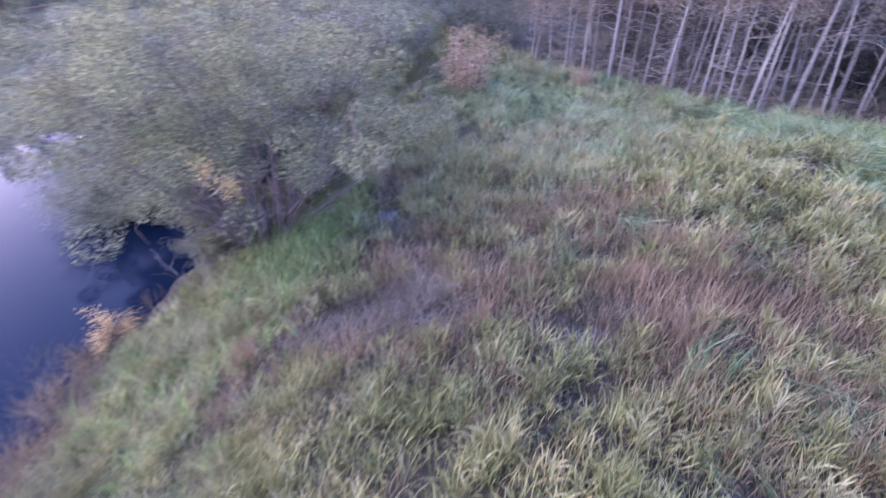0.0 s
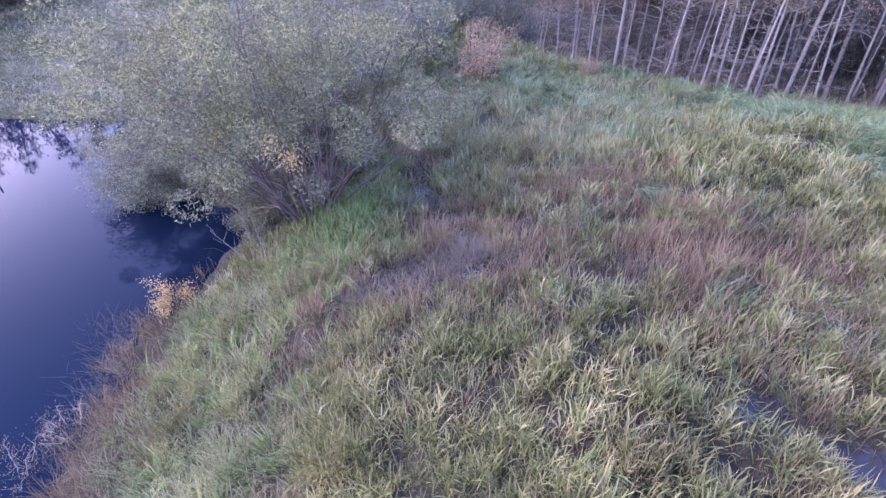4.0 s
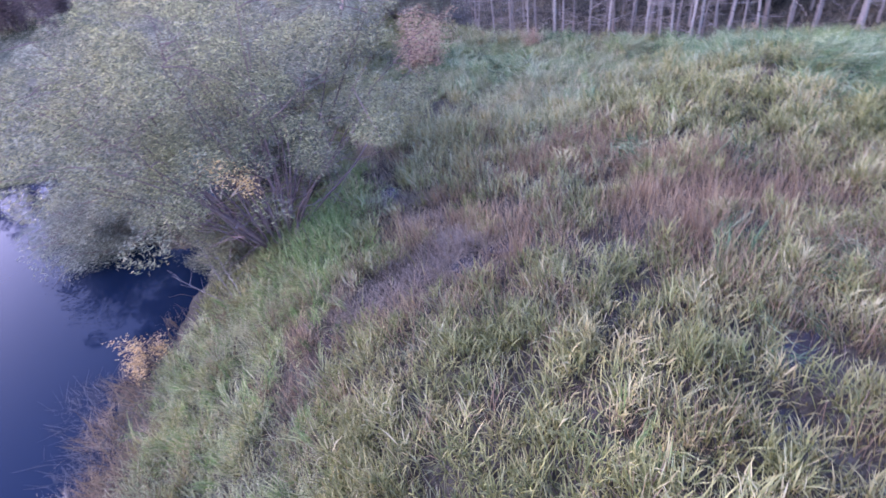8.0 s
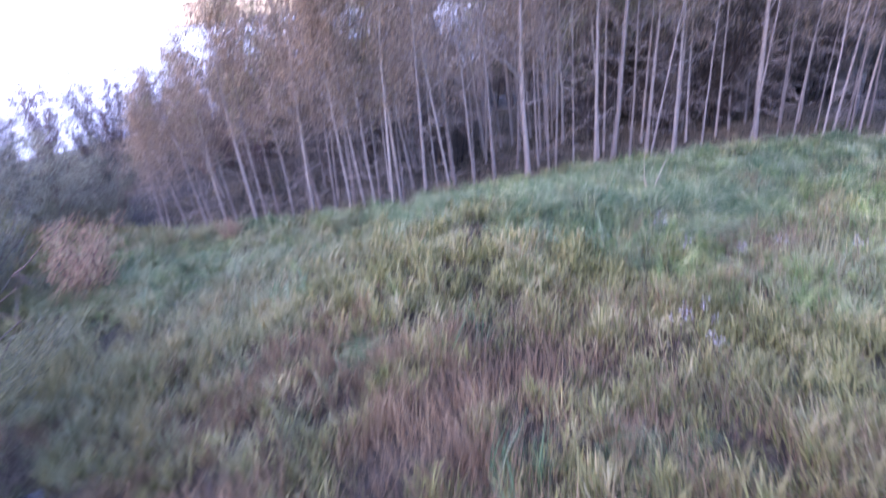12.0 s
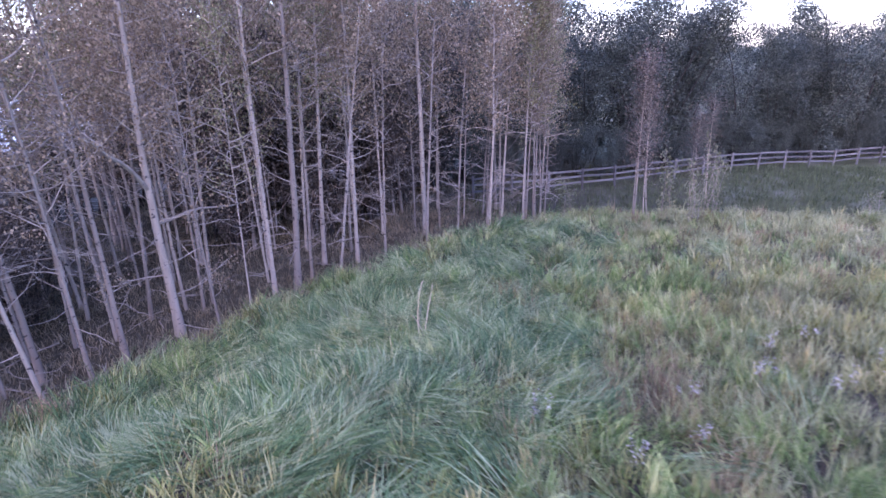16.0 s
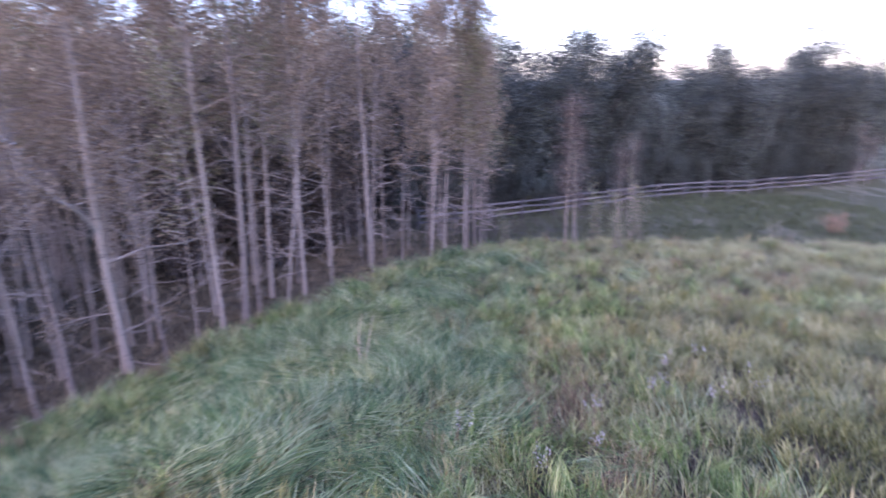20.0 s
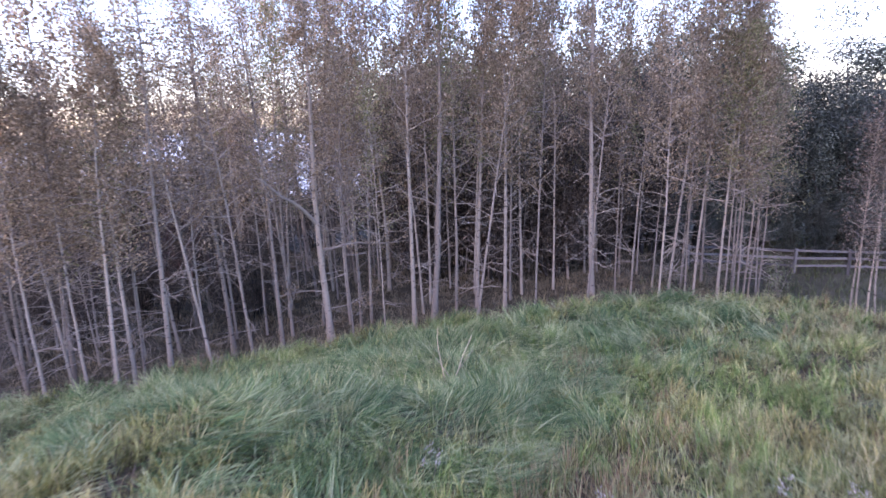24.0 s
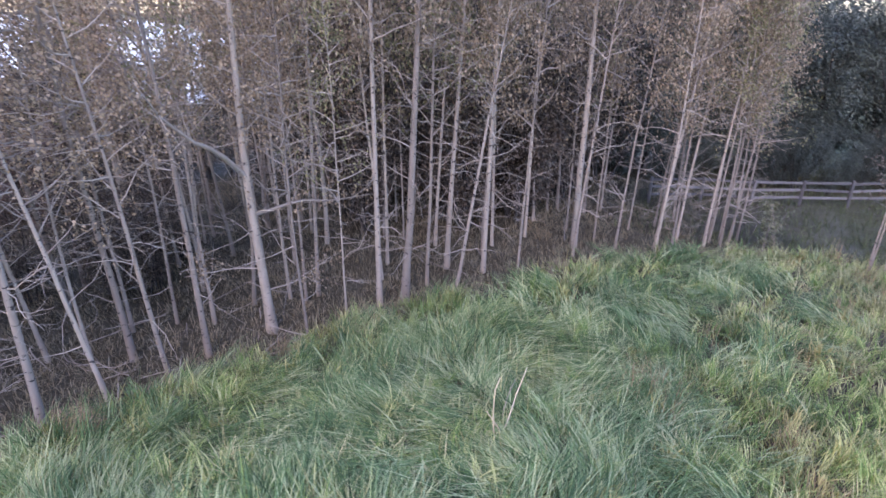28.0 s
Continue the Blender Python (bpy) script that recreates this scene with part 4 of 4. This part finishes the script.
meadow(101, -9, 9, -0.5, 8, 17, 42)
meadow(108, -8, 9, 8, 14, 14, 38, 1.35)
meadow(102, 9, 18, -4, 17, 15, 42)
meadow(103, -5, 9, 14, 25, 10, 40, 1.25)
meadow(104, 18, 29, -8, 13, 8, 40, 1.4)
meadow(106, -7, 9, -8, -0.5, 4.5, 32, 1.6)
meadow(107, 9, 18, -10, -4, 4, 30, 1.7)
meadow(105, -6, 6, 25, 36, 5, 34, 1.8)


def weeds(seed, box, density, ln, wd, first, last, mat, name, label, test):
    r = np.random.default_rng(seed)
    x, y, az = scatter(r, *box, density)
    keep = test(x, y, ground_height(x, y), r)
    x, y, az = x[keep], y[keep], az[keep]
    m = len(x)
    stuff(name, blades(r, x, y, ln * r.uniform(0.5, 1.3, m), wd * r.uniform(0.7, 1.3, m), az, np.abs(r.normal(*first, m)), r.normal(*last, m), seg=2), mat, label)


weeds(111, (-10, -4.5, -2, 13), 190, 0.6, 0.011, (14, 12), (70, 28), "weed", "bank_weeds", "reddish brown weeds and dry grass on the pond bank", lambda x, y, z, r: (z > WATER - 0.05) & (x + 0.12 * (y - 6) - 0.6 * inlet(y) < -7.7 + r.normal(0, 0.3, len(x))))
weeds(112, (-8.8, -4.2, 0, 12), 120, 0.5, 0.010, (14, 10), (60, 22), "pale", "bank_grass", "long pale grass leaning over the pond bank", lambda x, y, z, r: (z > WATER + 0.3) & (r.random(len(x)) < 0.8))
weeds(118, (-2.6, -0.6, 13.4, 15.6), 260, 0.95, 0.014, (8, 7), (40, 20), "yellow", "tall_yellow_grass", "tall clump of yellowing grass", lambda x, y, z, r: bell(x, y, -1.6, 14.5, 0.8, 0.9) > r.random(len(x)))
weeds(119, (-5.2, -2.4, 7.0, 13.0), 260, 0.78, 0.014, (10, 9), (60, 24), "lush", "foot_grass", "lush green grass along the foot of the willow", lambda x, y, z, r: bell(x, y, -3.8, 9.6, 0.9, 2.4) > r.random(len(x)))
weeds(121, (15.2, 16.8, 8.2, 9.8), 330, 0.75, 0.009, (12, 9), (40, 22), "weed", "brown_stalks", "clump of reddish brown dry stalks", lambda x, y, z, r: bell(x, y, 16.0, 9.0, 0.5, 0.5) > r.random(len(x)))
weeds(117, (4, 27, 5, 31), 26, 0.55, 0.0075, (10, 9), (45, 24), "pale", "edge_stalks", "straw-coloured stalks along the edge of the wood", lambda x, y, z, r: np.abs(y - wood_edge(x) - 0.5) < r.uniform(0.2, 1.6, len(x)))
weeds(113, (3, 37, 3, 30), 140, 0.32, 0.014, (15, 12), (75, 30), "forest_weed", "forest_weeds", "dark low weeds and litter on the forest floor", lambda x, y, z, r: (y > wood_edge(x) - 0.3) & ((x < 28.5) | (y > 10)))
weeds(114, (27.5, 48, -16, 13), 60, 0.5, 0.022, (12, 10), (60, 28), "fence_blade", "fence_grass", "rough dark green grass before the fence", lambda x, y, z, r: r.random(len(x)) < np.clip((34 - x) * 0.08 + (2 - y) * 0.09 + 0.6, 0.4, 0.8))
weeds(115, (-46, -3, 18.5, 44), 95, 0.42, 0.022, (48, 16), (86, 14), "bank", "far_bank_grass", "pale matted grass on the far bank of the pond", lambda x, y, z, r: z > WATER + 0.03)
weeds(116, (-30, -6, 17.5, 24), 60, 0.45, 0.02, (15, 12), (80, 24), "forest_weed", "far_shore_grass", "dark matted sedge along the far shore", lambda x, y, z, r: (z > WATER - 0.05) & (z < WATER + 0.25))
r = np.random.default_rng(120)
m = 760
sx, sy = r.normal(-8.9, 0.45, m), r.uniform(3.6, 7.9, m)
sx = sx - 0.35 * np.abs(sy - 6.5) + inlet(sy)
stuff("drowned_grass", blades(r, sx, sy, r.uniform(0.3, 0.8, m), r.uniform(0.006, 0.012, m), 2.4 + r.normal(0, 0.6, m), np.full(m, 86.0), np.full(m, 90.5), z=np.full(m, WATER + 0.025)), "drowned", "pale drowned grass floating at the shore")


# ---- post in the pond ----
ob = part("pond_stake", tubes([(np.array([(0.03, 0, -1.2), (0.0, 0.01, 0.2), (0.02, 0.0, 1.05)]), np.array([0.04, 0.035, 0.025]))], 7), M["willow_bark"])
ob.matrix_basis = pose(-18.3, 15.2, WATER)
tagged(ob, "thin dark wooden stake standing in the pond", "stake")


# ---- fence ----
def plank(a, b, wide, thick, seed):
    """A rough board between two points."""
    r = np.random.default_rng(seed)
    a, b = Vector(a), Vector(b)
    ln = (b - a).length
    bm = bmesh.new()
    bmesh.ops.create_cube(bm, size=1.0)
    for v in bm.verts:
        v.co = Vector((v.co.x * ln, v.co.y * thick * r.uniform(0.9, 1.1), v.co.z * wide * r.uniform(0.88, 1.08)))
    bmesh.ops.bevel(bm, geom=bm.edges[:], offset=min(wide, thick) * 0.15, segments=1, affect="EDGES")
    turn = (b - a).to_track_quat("X", "Z").to_matrix().to_4x4()
    bm.transform(Matrix.Translation((a + b) / 2) @ turn)
    return bm


fence = new("fence")
tagged(fence, "weathered grey three-rail wooden fence along the trees", "fence")
posts = []
way = [(33.0, 12.5), (34.6, 10.4), (37.2, 6.8), (41.0, 1.6), (45.0, -4.6), (51.5, -15.5), (58.0, -28.0)]
length = [math.dist(a, b) for a, b in zip(way, way[1:])]
d, total = 0.0, sum(length)
while d < total:
    k, e = 0, d
    while e > length[k]:
        e -= length[k]
        k += 1
    f = e / length[k]
    x, y = way[k][0] + f * (way[k + 1][0] - way[k][0]), way[k][1] + f * (way[k + 1][1] - way[k][1])
    posts.append(Vector((x, y, float(ground_height(x, y)))))
    d += 2.45
for i, p in enumerate(posts):
    lean_x, lean_y = 0.05 * math.sin(i * 2.1), 0.04 * math.cos(i * 1.7)
    part("post", plank(p + Vector((0, 0, -0.25)), p + Vector((lean_x, lean_y, 1.28 + 0.05 * math.sin(i * 3.3))), 0.13, 0.12, i), M["fence_wood"], fence)
for i, (p, q) in enumerate(zip(posts, posts[1:])):
    side = Vector((-(q - p).y, (q - p).x, 0)).normalized() * 0.075
    over = (q - p).normalized() * 0.1
    for j, h in enumerate((0.42, 0.78, 1.14)):
        wob = 0.03 * math.sin(i * 1.9 + j * 2.3)
        part("rail", plank(p + side - over + Vector((0, 0, h + wob)), q + side + over + Vector((0, 0, h - wob)), 0.115, 0.04, 100 + i * 3 + j), M["fence_wood"], fence)


# ---- single stalks, seed heads, dead branches ----
def fireweed(x, y, seed):
    """A gone-over fireweed: bare stalks with white seed fluff at their heads."""
    r = np.random.default_rng(seed)
    thing = new("fireweed")
    tagged(thing, "gone-over fireweed with white woolly seed heads", "weed", "fireweed with seed fluff")
    stalks, tufts = [], []
    for _ in range(3):
        a = r.uniform(0, 6.28)
        b = bent(r, (r.normal(0, 0.06), r.normal(0, 0.06), 0), (0.15 * np.cos(a), 0.15 * np.sin(a), 1), r.uniform(0.5, 0.78), 6, 0.06)
        stalks.append((b, np.linspace(0.007, 0.003, 7)))
        tufts.append(around(r, b[4:], 15, 0.03))
    part("stalk", tubes(stalks, 4), M["willow_bark"], thing)
    tagged(part("seed_fluff", leaves(r, np.concatenate(tufts), 0.045, 0.02), M["fluff"], thing, "white seed fluff"), kind="stuff")
    stand(thing, x, y, copy=False)


for i, (x, y) in enumerate([(6.87, 4.87), (6.9, 5.5), (7.34, 5.33), (9.75, 7.1), (10.5, 8.25), (12.1, 4.85), (12.7, 4.7), (11.8, 4.1), (13.7, 3.75), (12.3, 3.35), (13.3, 4.5), (10.3, 6.4), (11.6, 6.1)]):
    fireweed(x, y, 200 + i)

stalk = new("dry_stalk")
tagged(stalk, "tall bent dry straw-coloured stalk standing in the grass", "stalk")
r = np.random.default_rng(300)
for k, (lean, ln) in enumerate((((-0.15, 0.1, 1), 1.75), ((0.35, -0.1, 1), 1.3), ((0.6, 0.3, 0.7), 1.1), ((-0.4, -0.3, 0.9), 1.0))):
    part("stem", tubes([(bent(r, (0.08 * k, 0, -0.1), lean, ln, 6, 0.1), np.linspace(0.014, 0.006, 7))], 5), M["stalk"], stalk)
stand(stalk, 13.42, 10.62, copy=False)

for i, (x, y, a, ln) in enumerate(((-6.0, 8.9, 2.4, 1.9), (-5.6, 8.4, 1.9, 1.6), (-6.4, 9.3, 2.9, 1.5), (-4.1, 10.4, 0.4, 2.2))):
    r = np.random.default_rng(320 + i)
    b = bent(r, (0, 0, 0.0), (np.cos(a), np.sin(a), 1.0), ln, 7, 0.08)
    tw = [(b, np.linspace(0.014, 0.004, 8))]
    for j in range(2, 7):
        tw.append((bent(r, b[j], (np.cos(a + r.normal(0, 1.2)), np.sin(a + r.normal(0, 1.2)), 0.6), ln * 0.3, 4, 0.15), np.linspace(0.006, 0.002, 5)))
    ob = part("dead_branch", tubes(tw, 5), M["twig"])
    ob.matrix_basis = pose(x, y, float(ground_height(x, y)) - 0.05)
    tagged(ob, "bare pale dead branch sticking up by the willow", "branch", "dead branches by the willow")

r = np.random.default_rng(400)
for i in range(46):
    x = r.uniform(6, 26)
    y = float(wood_edge(x)) + r.uniform(0.6, 5.5)
    a, ln = r.uniform(0, 6.28), r.uniform(0.7, 2.4)
    b = bent(r, (0, 0, 0.04), (np.cos(a), np.sin(a), r.uniform(0.0, 0.22)), ln, 6, 0.08, -0.01)
    tw = [(b, np.linspace(0.018, 0.005, 7))]
    for j in (2, 3, 4, 5):
        tw.append((bent(r, b[j], (np.cos(a + r.normal(0, 0.9)), np.sin(a + r.normal(0, 0.9)), 0.3), ln * 0.25, 3, 0.15), np.linspace(0.007, 0.002, 4)))
    ob = part("fallen_branch", tubes(tw, 5), M["twig"])
    ob.matrix_basis = pose(x, y, float(ground_height(x, y)))
    tagged(ob, "fallen bare branch on the forest floor", "branch", "fallen branches on the forest floor")
